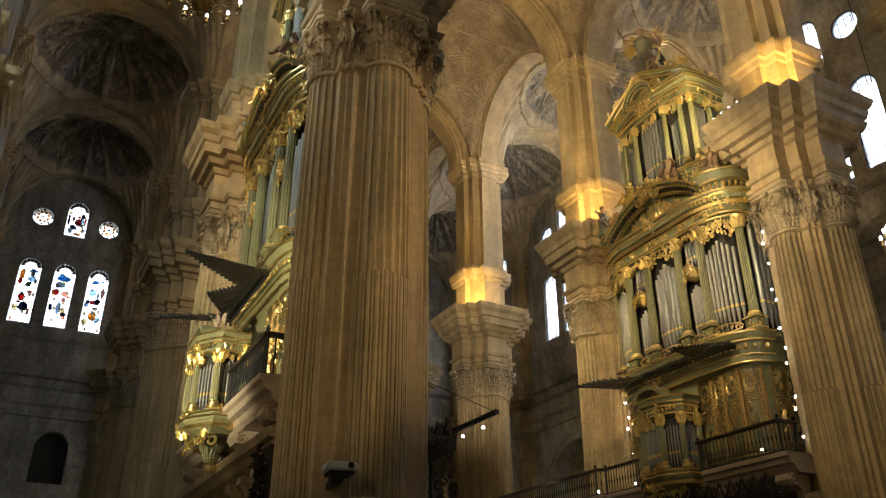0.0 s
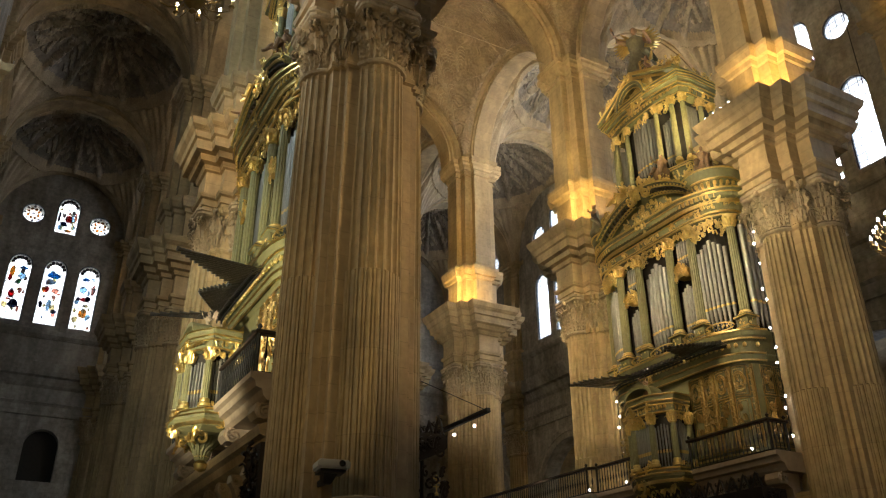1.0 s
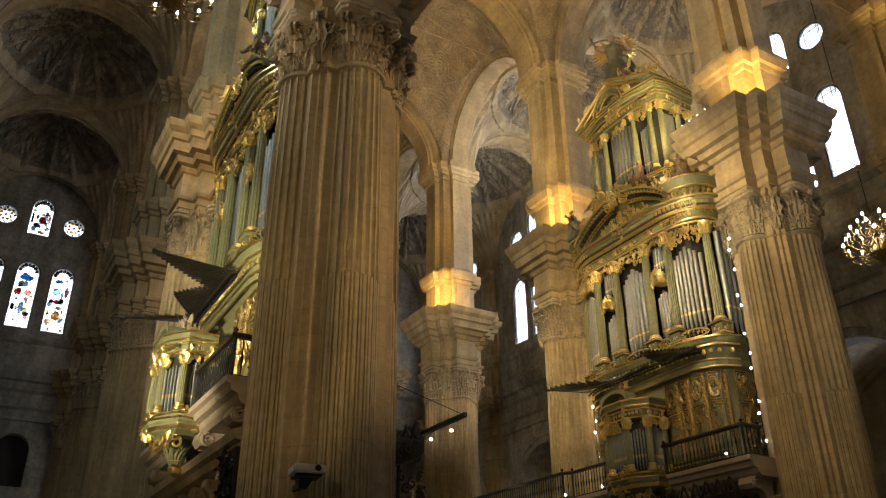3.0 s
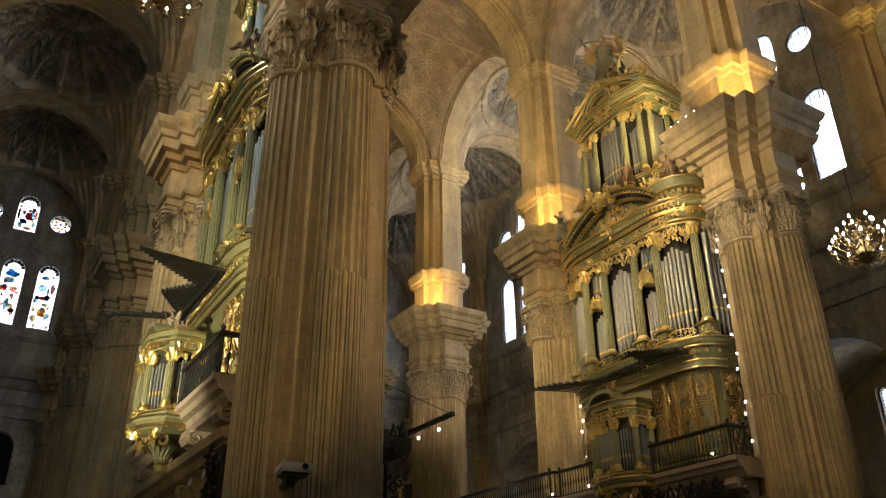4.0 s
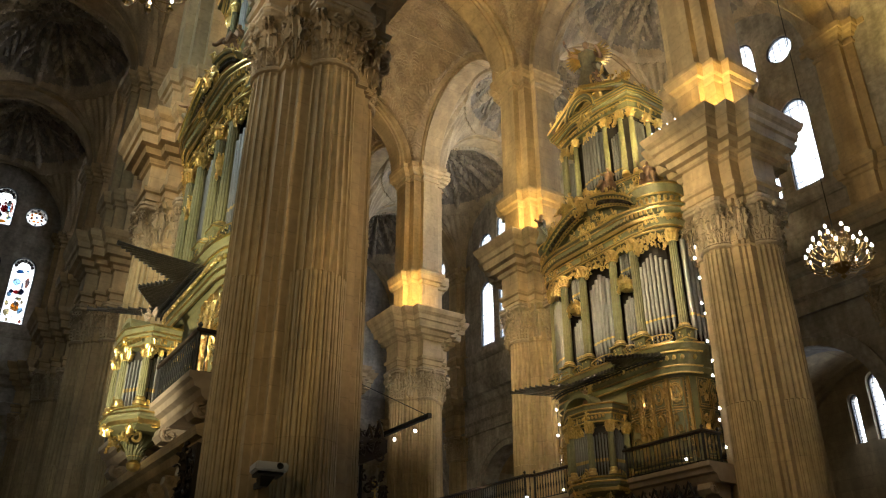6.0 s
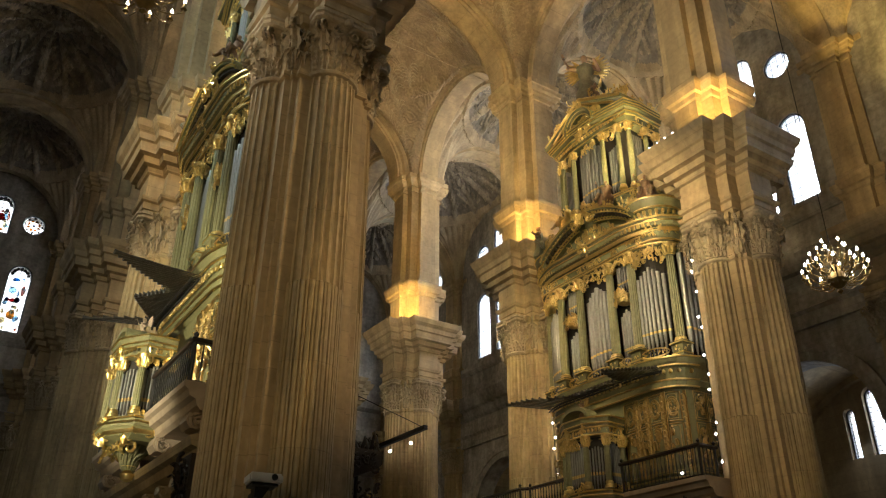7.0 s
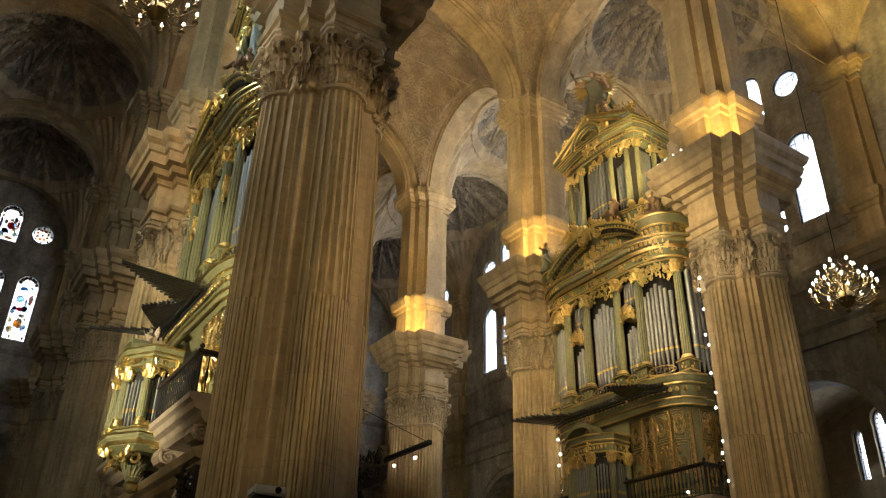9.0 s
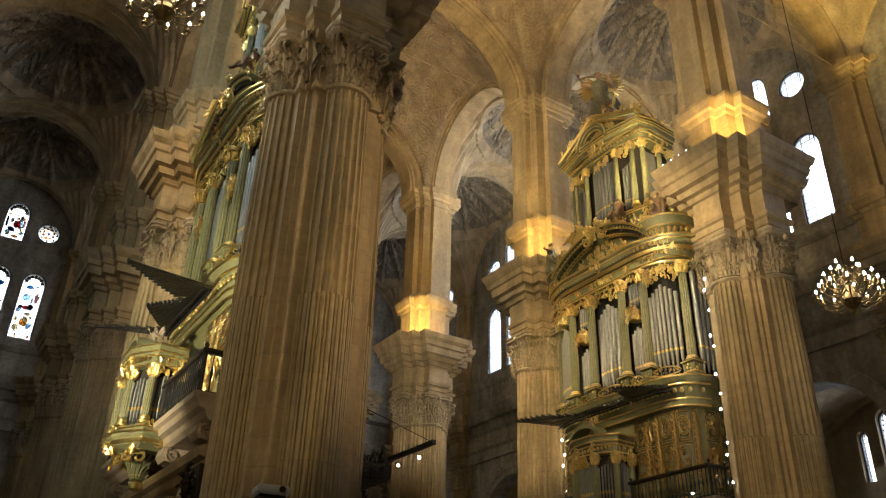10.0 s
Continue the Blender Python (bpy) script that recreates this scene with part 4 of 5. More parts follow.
    for z, o in ((17.32, 0.06), (17.86, 0.16), (18.4, 0.45)):
        tube(bm, front_path(z, o, -3.95, 3.95, 44), 0.045, 5)
    for k in range(40):
        s = -3.85 + 7.7 * k / 39
        box(bm, front_x(s) - 0.3, front_x(s) - 0.14, s - 0.05, s + 0.05, 18.04, 18.2)
    for s in (-3.4, -2.9, -2.4, -1.55, -0.5, 0, 0.5, 1.55, 2.4, 2.9, 3.4):
        foliage(bm, (front_x(s) - 0.04, s, 17.62), (0.05, 0.5, 0.24), 9, rnd, math.pi)
    for z, o in ((17.44, 0.05), (17.78, 0.03), (18.24, 0.36)):
        tube(bm, front_path(z, o, -3.95, 3.95, 44), 0.035, 5)
    part("gilded_frieze", bm, GOLD, e, "gilded dentils and scrolls")
    # crest of scrolls and leaves on the cornice
    for s0, s1, z in ((-3.9, -2.4, 19.6), (2.4, 3.9, 19.6)):
        bm = bmesh.new()
        for k in range(7):
            s = s0 + (s1 - s0) * k / 6
            h = 0.5 + 0.5 * math.sin(math.pi * k / 6)
            foliage(bm, (front_x(s) + 0.35, s, z + h * 0.4), (0.3, 0.25, h), 9, rnd, math.pi)
            x, y = front_x(s) + 0.3, s
            tube(bm, [(x, y + 0.16 * (1 - i / 14) * math.cos(i * 0.8), z - 0.1 + h * 0.6 + 0.2 * (1 - i / 14) * math.sin(i * 0.8)) for i in range(12)], 0.035, 5)
        part("gilded_crest", bm, GOLD, e, "gilded crest of scrolls and leaves")
    # round entablatures over the end towers
    for sg in (-1, 1):
        bm = bmesh.new()
        lathe(bm, [(0.9, 17.3), (1.04, 17.4), (1.0, 17.5), (1.0, 18.2), (1.1, 18.3), (1.05, 18.4), (1.05, 18.75), (1.15, 18.85), (1.22, 18.95), (1.25, 19.15), (1.3, 19.25), (1.3, 19.35), (0.5, 19.5)], (-0.62, sg * 3.0, 0), 28)
        part("tower_entablature", bm, GREEN, e, smooth=True)
        bm = bmesh.new()
        for r, z in ((1.05, 17.42), (1.12, 18.3), (1.18, 18.88), (1.32, 19.3)):
            lathe(bm, [(r - 0.04, z - 0.04), (r + 0.02, z - 0.03), (r + 0.03, z), (r + 0.02, z + 0.03), (r - 0.04, z + 0.04)], (-0.62, sg * 3.0, 0), 28)
        for k in range(14):
            a = math.pi / 2 + math.pi * (k + 0.5) / 14
            p = (-0.62 + 1.03 * math.cos(a), sg * 3.0 + 1.03 * math.sin(a), 17.85)
            foliage(bm, p, (0.1, 0.2, 0.4), 6, rnd, a)
            blob(bm, (-0.62 + 1.08 * math.cos(a), sg * 3.0 + 1.08 * math.sin(a), 18.56), (0.07, 0.07, 0.1), 6)
            box(bm, -0.62 + 1.16 * math.cos(a) - 0.05, -0.62 + 1.16 * math.cos(a) + 0.05, sg * 3.0 + 1.16 * math.sin(a) - 0.05, sg * 3.0 + 1.16 * math.sin(a) + 0.05, 18.6, 18.74)
        part("gilded_tower_carving", bm, GOLD, e, "gilded bands of the tower")
    # curved pediment
    bm = bmesh.new()
    arc = lambda s: 18.35 + 1.25 * max(0, math.cos(s / 2.9 * math.pi / 2)) ** 0.8
    wing = lambda sg: [sg * (0.5 + 2.4 * i / 16) for i in range(17)]
    bm.free()
    for sg in (-1, 1):                                 # two bowed halves that leave the middle free
        bm = bmesh.new()
        for r0, r1, x0, x1 in ((0.0, 0.1, -1.7, -0.2), (0.1, 0.26, -1.78, -0.2), (0.26, 0.4, -2.0, -0.2), (0.4, 0.52, -2.12, -0.2)):
            loft(bm, [[(x0, s, arc(s) + r0), (x0, s, arc(s) + r1), (x1, s, arc(s) + r1), (x1, s, arc(s) + r0)] for s in wing(sg)])
        part("pediment_half", bm, GREEN, e)
    bm = bmesh.new()
    loft(bm, [[(-1.45, -2.8 + 5.6 * i / 20, 18.4), (-1.45, -2.8 + 5.6 * i / 20, 18.45 + 1.2 * math.cos((-2.8 + 5.6 * i / 20) / 2.9 * math.pi / 2) ** 0.8)] for i in range(21)], False)
    part("tympanum", bm, GREEN, e)
    for sg in (-1, 1):
        for i in range(11):
            c = sg * (0.62 + 0.2 * i)
            bm = bmesh.new()
            loft(bm, [[(-1.95, s, arc(c) + z) for s, z in ((c - 0.055, 0.12), (c + 0.055, 0.12), (c + 0.055, 0.25), (c - 0.055, 0.25))], [(-1.74, s, arc(c) + z) for s, z in ((c - 0.055, 0.08), (c + 0.055, 0.08), (c + 0.055, 0.25), (c - 0.055, 0.25))]])
            part("modillion", bm, DARKWOOD, e, "small dark block under the pediment")
    bm = bmesh.new()
    for sg in (-1, 1):
        tube(bm, [(-2.13, s, arc(s) + 0.49) for s in wing(sg)], 0.05, 6)
        tube(bm, [(-1.8, s, arc(s) + 0.1) for s in wing(sg)], 0.045, 6)
        tube(bm, [(-2.02, s, arc(s) + 0.28) for s in wing(sg)], 0.03, 6)
        tube(bm, [(-1.72, s, arc(s) + 0.0) for s in wing(sg)], 0.03, 6)
        for i in range(12):
            c = sg * (0.72 + 0.185 * i)
            blob(bm, (-2.02, c, arc(c) + 0.34), (0.05, 0.055, 0.05), 6)
            blob(bm, (-1.72, c, arc(c) + 0.05), (0.05, 0.055, 0.05), 6)
        spiral(bm, (-2.0, sg * 0.5, arc(0.5) + 0.2), math.pi / 2, 0.3, 0.1, 1.5, 0.07)
    for s in (-1.2, -0.6, 0, 0.6, 1.2):
        foliage(bm, (-1.5, s, arc(s) - 0.4), (0.1, 0.7, 0.6), 12, rnd, math.pi)
    foliage(bm, (-1.95, 0, 18.3), (0.3, 0.8, 0.8), 14, rnd, math.pi)
    foliage(bm, (-1.9, 0.1, 20.1), (0.4, 1.2, 0.8), 22, rnd, math.pi)
    for i in range(15):
        s = -2.7 + 5.4 * i / 14
        foliage(bm, (-1.85, s, arc(s) + 0.72), (0.25, 0.3, 0.4 + 0.2 * (i % 2)), 8, rnd, math.pi)
    part("gilded_pediment_carving", bm, GOLD, e, "gilded carving of the pediment")
    # upper case
    up = lambda o, z: [(1.2, 2.35 + o, z), (-0.5, 2.45 + o, z), (-0.95 - o, 2.3 + o, z), (-1.2 - o, 1.4, z), (-1.3 - o, 0.85, z), (-1.3 - o, -0.85, z), (-1.2 - o, -1.4, z), (-0.95 - o, -2.3 - o, z), (-0.5, -2.45 - o, z), (1.2, -2.35 - o, z)]
    bm = bmesh.new()
    stepped(bm, up, [(18.5, 0.05), (20.3, 0.05), (20.4, 0.15), (20.6, 0.15), (20.65, 0.0), (20.8, -0.1), (20.82, -0.4)])
    part("upper_plinth", bm, GREEN, e)
    bm = bmesh.new()
    stepped(bm, up, [(24.25, -0.35), (24.30, 0.0), (24.75, 0.02), (24.81, 0.15), (24.98, 0.2), (25.09, 0.35), (25.32, 0.4), (25.38, 0.0)])
    part("upper_cornice", bm, GREEN, e)
    # another near-black core, for the unlit space behind the upper pipes
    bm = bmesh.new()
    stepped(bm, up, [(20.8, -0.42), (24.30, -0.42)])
    part("dark_backing", bm, DARK, e)
    pts = []
    for i in range(7):
        pts.append((-1.1 - 0.08 * math.cos((i - 3) * 0.5), (i - 3) * 0.2, 0.085, 3.35 - abs(i - 3) * 0.1))
    side = []
    for sg in (-1, 1):
        for i in range(5):
            side.append((-1.02 + 0.02 * i, sg * (1.2 + i * 0.13), 0.055, 2.4 + (i * 0.05)))
        for i in range(5):
            side.append((-0.55 + 0.14 * i, sg * 2.2, 0.06, 3.0))
        for s, x in ((1.0, -1.25), (1.9, -1.12), (2.32, -0.85), (2.4, 0.15), (2.36, 0.9)):
            small_column(e, x, sg * s, 21.03, 23.85, 0.13)
    pipe_row(e, pts, 0.7, 20.8)
    pipe_row(e, side, 0.5, 20.8)
    bm = bmesh.new()
    for c in (-1.4, 0, 1.4):
        foliage(bm, (-1.2, c, 23.96), (0.12, 0.9, 0.5), 16, rnd, math.pi)
    for z, o in ((20.5, 0.18), (24.81, 0.18), (25.25, 0.41), (25.12, 0.37)):
        q = up(o, z)
        tube(bm, q, 0.04, 5)
    for k in range(22):
        s = -2.2 + 4.4 * k / 21
        blob(bm, (-1.3 - 0.12 + 0.1 * max(0, abs(s) - 0.8), s, 24.55), (0.06, 0.08, 0.08), 5)
    # triangular pediment edge
    for sg in (-1, 1):
        tube(bm, [(-1.5, sg * 2.65, 25.43), (-1.6, 0, 26.73)], 0.09, 6)
        tube(bm, [(-1.45, sg * 2.1, 25.38), (-1.58, 0, 26.45)], 0.07, 6)
    foliage(bm, (-1.35, 0, 25.72), (0.1, 2.4, 0.5), 26, rnd, math.pi)
    foliage(bm, (-1.0, 2.4, 25.88), (0.5, 0.6, 0.8), 18, rnd)
    foliage(bm, (-0.9, 0, 26.90), (0.5, 1.4, 0.8), 26, rnd)
    for sg in (-1, 1):
        for x in (-0.2, 0.5):
            foliage(bm, (x, sg * 2.45, 24.53), (0.5, 0.1, 0.3), 5, rnd)
            foliage(bm, (x, sg * 2.42, 23.85), (0.5, 0.1, 0.4), 6, rnd)
    foliage(bm, (-1.0, -2.4, 25.88), (0.4, 0.6, 0.8), 12, rnd)
    for z, o in ((24.36, 0.03), (24.73, 0.04), (25.04, 0.3), (20.62, 0.17)):
        tube(bm, up(o, z), 0.035, 5)
    for sg in (-1, 1):
        for k in range(5):
            s = sg * (0.5 + 0.48 * k)
            foliage(bm, (-1.3, s, 26.90 - 0.38 * abs(s)), (0.3, 0.4, 0.55), 8, rnd)
        for x in (-0.6, 0.1, 0.8):
            foliage(bm, (x, sg * 2.45, 25.66), (0.4, 0.3, 0.7), 9, rnd)
    part("gilded_upper_carving", bm, GOLD, e, "gilded mouldings and carving")
    bm = bmesh.new()
    for sg in (-1, 1):
        loft(bm, [[(x0, s, z) for x0, z in ((-1.55, zz), (-1.55, zz + 0.22), (0.2, zz + 0.22), (0.2, zz))] for s, zz in ((sg * 2.7, 25.26), (0, 26.45))])
    bm.faces.new([bm.verts.new(p) for p in ((-1.3, -2.45, 25.32), (-1.3, 2.45, 25.32), (-1.3, 0, 26.51))])
    for r0, r1, x0 in ((0.72, 0.86, -1.62), (0.86, 1.0, -1.8)):
        loft(bm, [[(x, r * math.cos(a), 25.04 + 1.05 * r * math.sin(a)) for x, r in ((x0, r0), (x0, r1), (-1.2, r1), (-1.2, r0))] for a in (math.pi * i / 16 for i in range(17))])
    part("upper_pediment", bm, GREEN, e)
    bm = bmesh.new()
    for r, x in ((0.72, -1.64), (0.88, -1.74), (1.0, -1.82)):
        tube(bm, [(x, r * math.cos(a), 25.04 + 1.05 * r * math.sin(a)) for a in (math.pi * i / 16 for i in range(17))], 0.035, 5)
    foliage(bm, (-1.5, 0, 24.98), (0.15, 1.0, 0.9), 16, rnd, math.pi)
    foliage(bm, (-1.75, 0, 26.34), (0.2, 0.5, 0.5), 8, rnd, math.pi)
    part("gilded_arch", bm, GOLD, e, "gilded arch and carving over the middle pipes")
    return e


def trumpets(e, spans, made=[]):
    """Horizontal trumpets in wings. spans: for each wing the places along the front, its lengths there, and how many."""
    for rows, count in spans:
        ss, lens = [r[0] for r in rows], [r[1] for r in rows]
        for i in range(count):
            s = ss[0] + (ss[-1] - ss[0]) * i / (count - 1)
            ln = float(np.interp(s, ss, lens))
            x = max(front_x(s), -1.7) + 0.15
            if not made:
                bm = bmesh.new()
                lathe(bm, [(0.02, 0), (0.03, 0.5), (0.042, 0.85), (0.06, 0.96), (0.08, 1.0), (0.07, 0.99), (0.035, 0.9)], n=9)
                made.append(part("trumpet", bm, BRONZE, e, "dark metal horizontal trumpet", smooth=True))
                t = made[0]
            else:
                t = again("trumpet", made[0], e, Matrix())
            t.matrix_basis = Matrix.Translation((x, s, 11.95)) @ Matrix.Rotation(radians(-4 * s), 4, 'Z') @ Matrix.Rotation(radians(-91), 4, 'Y') @ Matrix.Diagonal((1, 1, max(0.4, ln) + 0.2, 1))
        bm = bmesh.new()
        tube(bm, front_path(11.84, 0.3, ss[0], ss[-1], 12), 0.03, 5)
        tube(bm, front_path(11.84, 0.1, ss[0], ss[-1], 12), 0.04, 5)
        part("trumpet_rest", bm, BLACK, e)


def chair_organ(rnd):
    """The small organ on the gallery's edge."""
    e = thing("chair_organ", (0, 0, 0), "small green and gilded organ case hanging on the gallery edge", "organ case", "small organs of the choir")
    plan = lambda o, z: [(0.35, 1.15 + o, z), (-0.45, 1.2 + o, z), (-0.75 - o, 0.75, z), (-0.9 - o, 0.45, z), (-0.9 - o, -0.45, z), (-0.75 - o, -0.75, z), (-0.45, -1.2 - o, z), (0.35, -1.15 - o, z)]
    bm = bmesh.new()
    stepped(bm, plan, [(6.9, -0.25), (7.0, 0.0), (7.15, 0.08), (7.2, 0.14), (7.3, 0.14), (7.35, 0.0), (7.5, 0.0), (7.52, -0.2)])
    part("base", bm, GREEN, e)
    bm = bmesh.new()
    stepped(bm, plan, [(9.1, -0.2), (9.12, 0.0), (9.4, 0.03), (9.45, 0.06), (9.6, 0.1), (9.7, 0.14), (9.75, 0.0)])
    part("cornice", bm, GREEN, e)
    # near-black core: the shade between the small pipes as colour
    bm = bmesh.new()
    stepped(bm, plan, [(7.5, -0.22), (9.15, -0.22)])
    part("dark_backing", bm, DARK, e)
    for y in (-1.1, -0.48, 0.48, 1.1):
        small_column(e, -0.86 if abs(y) < 1 else -0.45, y, 7.72, 8.78, 0.115)
    for y in (-1.14, 1.14):
        small_column(e, 0.28, y, 7.72, 8.78, 0.115)
    rows = [(-0.8, (i - 3) * 0.12, 0.05, 1.5 - 0.06 * abs(i - 3)) for i in range(7)]
    for sg in (-1, 1):
        rows += [(-0.3 + 0.09 * i, sg * 0.99, 0.036, 1.45 - 0.06 * abs(i - 3)) for i in range(7)]
        rows += [(-0.78 + 0.065 * i, sg * (0.56 + 0.085 * i), 0.034, 1.3 - 0.05 * abs(i - 2.5)) for i in range(6)]
    pipe_row(e, rows, 0.35, 7.52)
    bm = bmesh.new()
    for y, x in ((0, -0.88), (-1.16, -0.05), (1.16, -0.05)):
        foliage(bm, (x, y, 8.98), (0.6 if y else 0.1, 0.1 if y else 0.8, 0.3), 12, rnd)
        foliage(bm, (x, y, 7.5), (0.5 if y else 0.1, 0.1 if y else 0.8, 0.2), 8, rnd)
        foliage(bm, (x, y, 7.12), (0.8 if y else 0.1, 0.1 if y else 1.0, 0.2), 14, rnd)
        foliage(bm, (x, y, 9.27), (0.7 if y else 0.1, 0.1 if y else 0.9, 0.2), 12, rnd)
    for z, o in ((7.3, 0.16), (9.14, 0.02), (9.38, 0.05), (9.5, 0.09), (9.68, 0.15), (7.05, 0.04), (7.45, 0.02)):
        tube(bm, plan(o, z), 0.03, 5)
    for k in range(16):
        y = -1.1 + 2.2 * k / 15
        blob(bm, (-0.92 + 0.3 * max(0, abs(y) - 0.45), y, 9.27), (0.05, 0.06, 0.06), 5)
    foliage(bm, (-0.5, 0, 6.85), (0.6, 1.9, 0.3), 26, rnd)
    stepped(bm, plan, [(7.02, 0.0), (7.04, 0.07), (7.12, 0.1), (7.14, 0.0)])
    lathe(bm, [(0.05, 6.0), (0.16, 6.06), (0.2, 6.2), (0.1, 6.3), (0.22, 6.4)], (-0.1, 0, 0), 10)
    part("gilded_carving", bm, GOLD, e, "gilded carving")
    bm = bmesh.new()
    for k in range(14):
        a = 6.283 * k / 14
        tube(bm, [(-0.1 + r * math.cos(a), r * math.sin(a), z) for r, z in ((0.12, 6.3), (0.2, 6.5), (0.32, 6.75), (0.5, 6.95))], [0.05, 0.06, 0.08, 0.1], 5)
    lathe(bm, [(0.12, 6.3), (0.18, 6.5), (0.3, 6.75), (0.5, 7.0)], (-0.1, 0, 0), 14)
    part("pendant", bm, GREEN, e)
    bm = bmesh.new()
    rws = [[(-0.95, 0.75 * math.cos(t), 9.72 + 0.42 * math.sin(t)), (-0.95, 0.62 * math.cos(t), 9.72 + 0.3 * math.sin(t)), (-0.4, 0.62 * math.cos(t), 9.72 + 0.3 * math.sin(t)), (-0.4, 0.75 * math.cos(t), 9.72 + 0.42 * math.sin(t))] for t in (math.pi * i / 12 for i in range(13))]
    loft(bm, rws)
    part("arched_top", bm, GREEN, e)
    return e


ORG_R, ORG_L = (CX[1], MID + 0.35, 0), (CX[0] + 0.75, MID + 0.1, -0.3)
org = organ(random.Random(5))
org.location = ORG_R
org_left = copy_thing(org, pose(*ORG_L))
trumpets(org, [(((-3.1, 0.3), (-2.45, 0.8), (-1.6, 1.6), (-1.3, 0.6)), 18), (((-1.1, 0.45), (1.4, 0.45), (2.2, 1.5), (3.2, 2.2)), 24)])
trumpets(org_left, [(((-1.75, 2.5), (-0.35, 0.5), (0.55, 1.25)), 22), (((0.66, 1.2), (2.1, 0.35), (2.75, 2.3)), 22)])
chair = chair_organ(random.Random(8))
copy_thing(chair, pose(CX[0] - 1.6, MID - 0.1, 0.05))
chair.location, chair.scale = (CX[1] - 2.1, MID + 0.6, -1.45), (1.08, 1.08, 1.23)


def statue(name, at, turn, h, label, material=WOODFIG, wings=False, sit=False):
    """A carved figure as one plain mesh."""
    bm = bmesh.new()
    marks = []

    def robe(profile, n=18):
        loft(bm, [[(x + r * (1 + 0.16 * math.sin(5 * a + z * 9)) * math.cos(a), r * 1.15 * (1 + 0.16 * math.sin(5 * a + z * 9)) * math.sin(a), z) for a in (6.283 * i / n for i in range(n))] for r, z, x in profile])

    if sit:
        robe([(0.2, 0.0, 0.1), (0.24, 0.15, 0.12), (0.22, 0.32, 0.1), (0.13, 0.45, 0.0), (0.12, 0.6, 0.0), (0.14, 0.72, 0.0), (0.09, 0.8, 0.0), (0.04, 0.83, 0.0)])
        tube(bm, [(0, 0.1, 0.33), (0.36, 0.13, 0.36), (0.44, 0.12, 0.04), (0.54, 0.13, 0.0)], [0.1, 0.09, 0.05, 0.04], 7)
        tube(bm, [(0, -0.1, 0.33), (0.34, -0.16, 0.34), (0.52, -0.18, 0.08), (0.6, -0.2, 0.05)], [0.1, 0.09, 0.05, 0.04], 7)
        head = 0.93
    else:
        robe([(0.13, 0.0, 0.06), (0.15, 0.06, 0.05), (0.13, 0.25, 0.0), (0.11, 0.42, -0.02), (0.08, 0.55, 0.0), (0.11, 0.68, 0.02), (0.1, 0.77, 0.01), (0.04, 0.83, 0.02)])
        tube(bm, [(0.02, 0.08, 0.55), (0.12, 0.18, 0.42), (0.02, 0.27, 0.25), (-0.05, 0.35, 0.12)], [0.04, 0.06, 0.05, 0.015], 6)
        head = 0.92
    marks.append(len(bm.faces))
    tube(bm, [(0.02, 0, head - 0.13), (0.025, 0, head)], [0.035, 0.03], 6)
    blob(bm, (0.035, 0, head), (0.055, 0.05, 0.068), 8)
    blob(bm, (0.01, 0, head + 0.02), (0.058, 0.058, 0.06), 7)
    tube(bm, [(0, 0.11, 0.75), (0.06, 0.22, 0.62), (0.2, 0.2, 0.66), (0.26, 0.18, 0.7)], [0.045, 0.035, 0.028, 0.02], 6)
    tube(bm, [(0, -0.11, 0.75), (0.06, -0.24, 0.78), (0.12, -0.3, 0.95), (0.14, -0.31, 1.02)], [0.045, 0.035, 0.026, 0.02], 6)
    marks.append(len(bm.faces))
    if wings:
        for sg in (-1, 1):
            for k in range(9):
                a = 1.15 - 0.2 * k
                ln = 0.42 - 0.025 * k
                tube(bm, [(-0.09, sg * 0.05, 0.7), (-0.15, sg * (0.06 + ln * 0.5 * math.cos(a)), 0.72 + ln * 0.55 * math.sin(a) + 0.05), (-0.17, sg * (0.06 + ln * math.cos(a)), 0.72 + ln * math.sin(a))], [0.03, 0.034, 0.008], 5)
    for v in bm.verts:
        v.co *= h
    for i, f in enumerate(bm.faces):
        f.material_index = 0 if i < marks[0] else 1 if i < marks[1] else 2
    ob = part(name, bm, (material, WOODFIG if material == ROBE else material, GOLD if material in (ROBE, WOODFIG) else material), smooth=True)
    ob.matrix_world = pose(*at, 0, 0, turn)
    return tagged(ob, label, "statue", "carved figures on the organs")


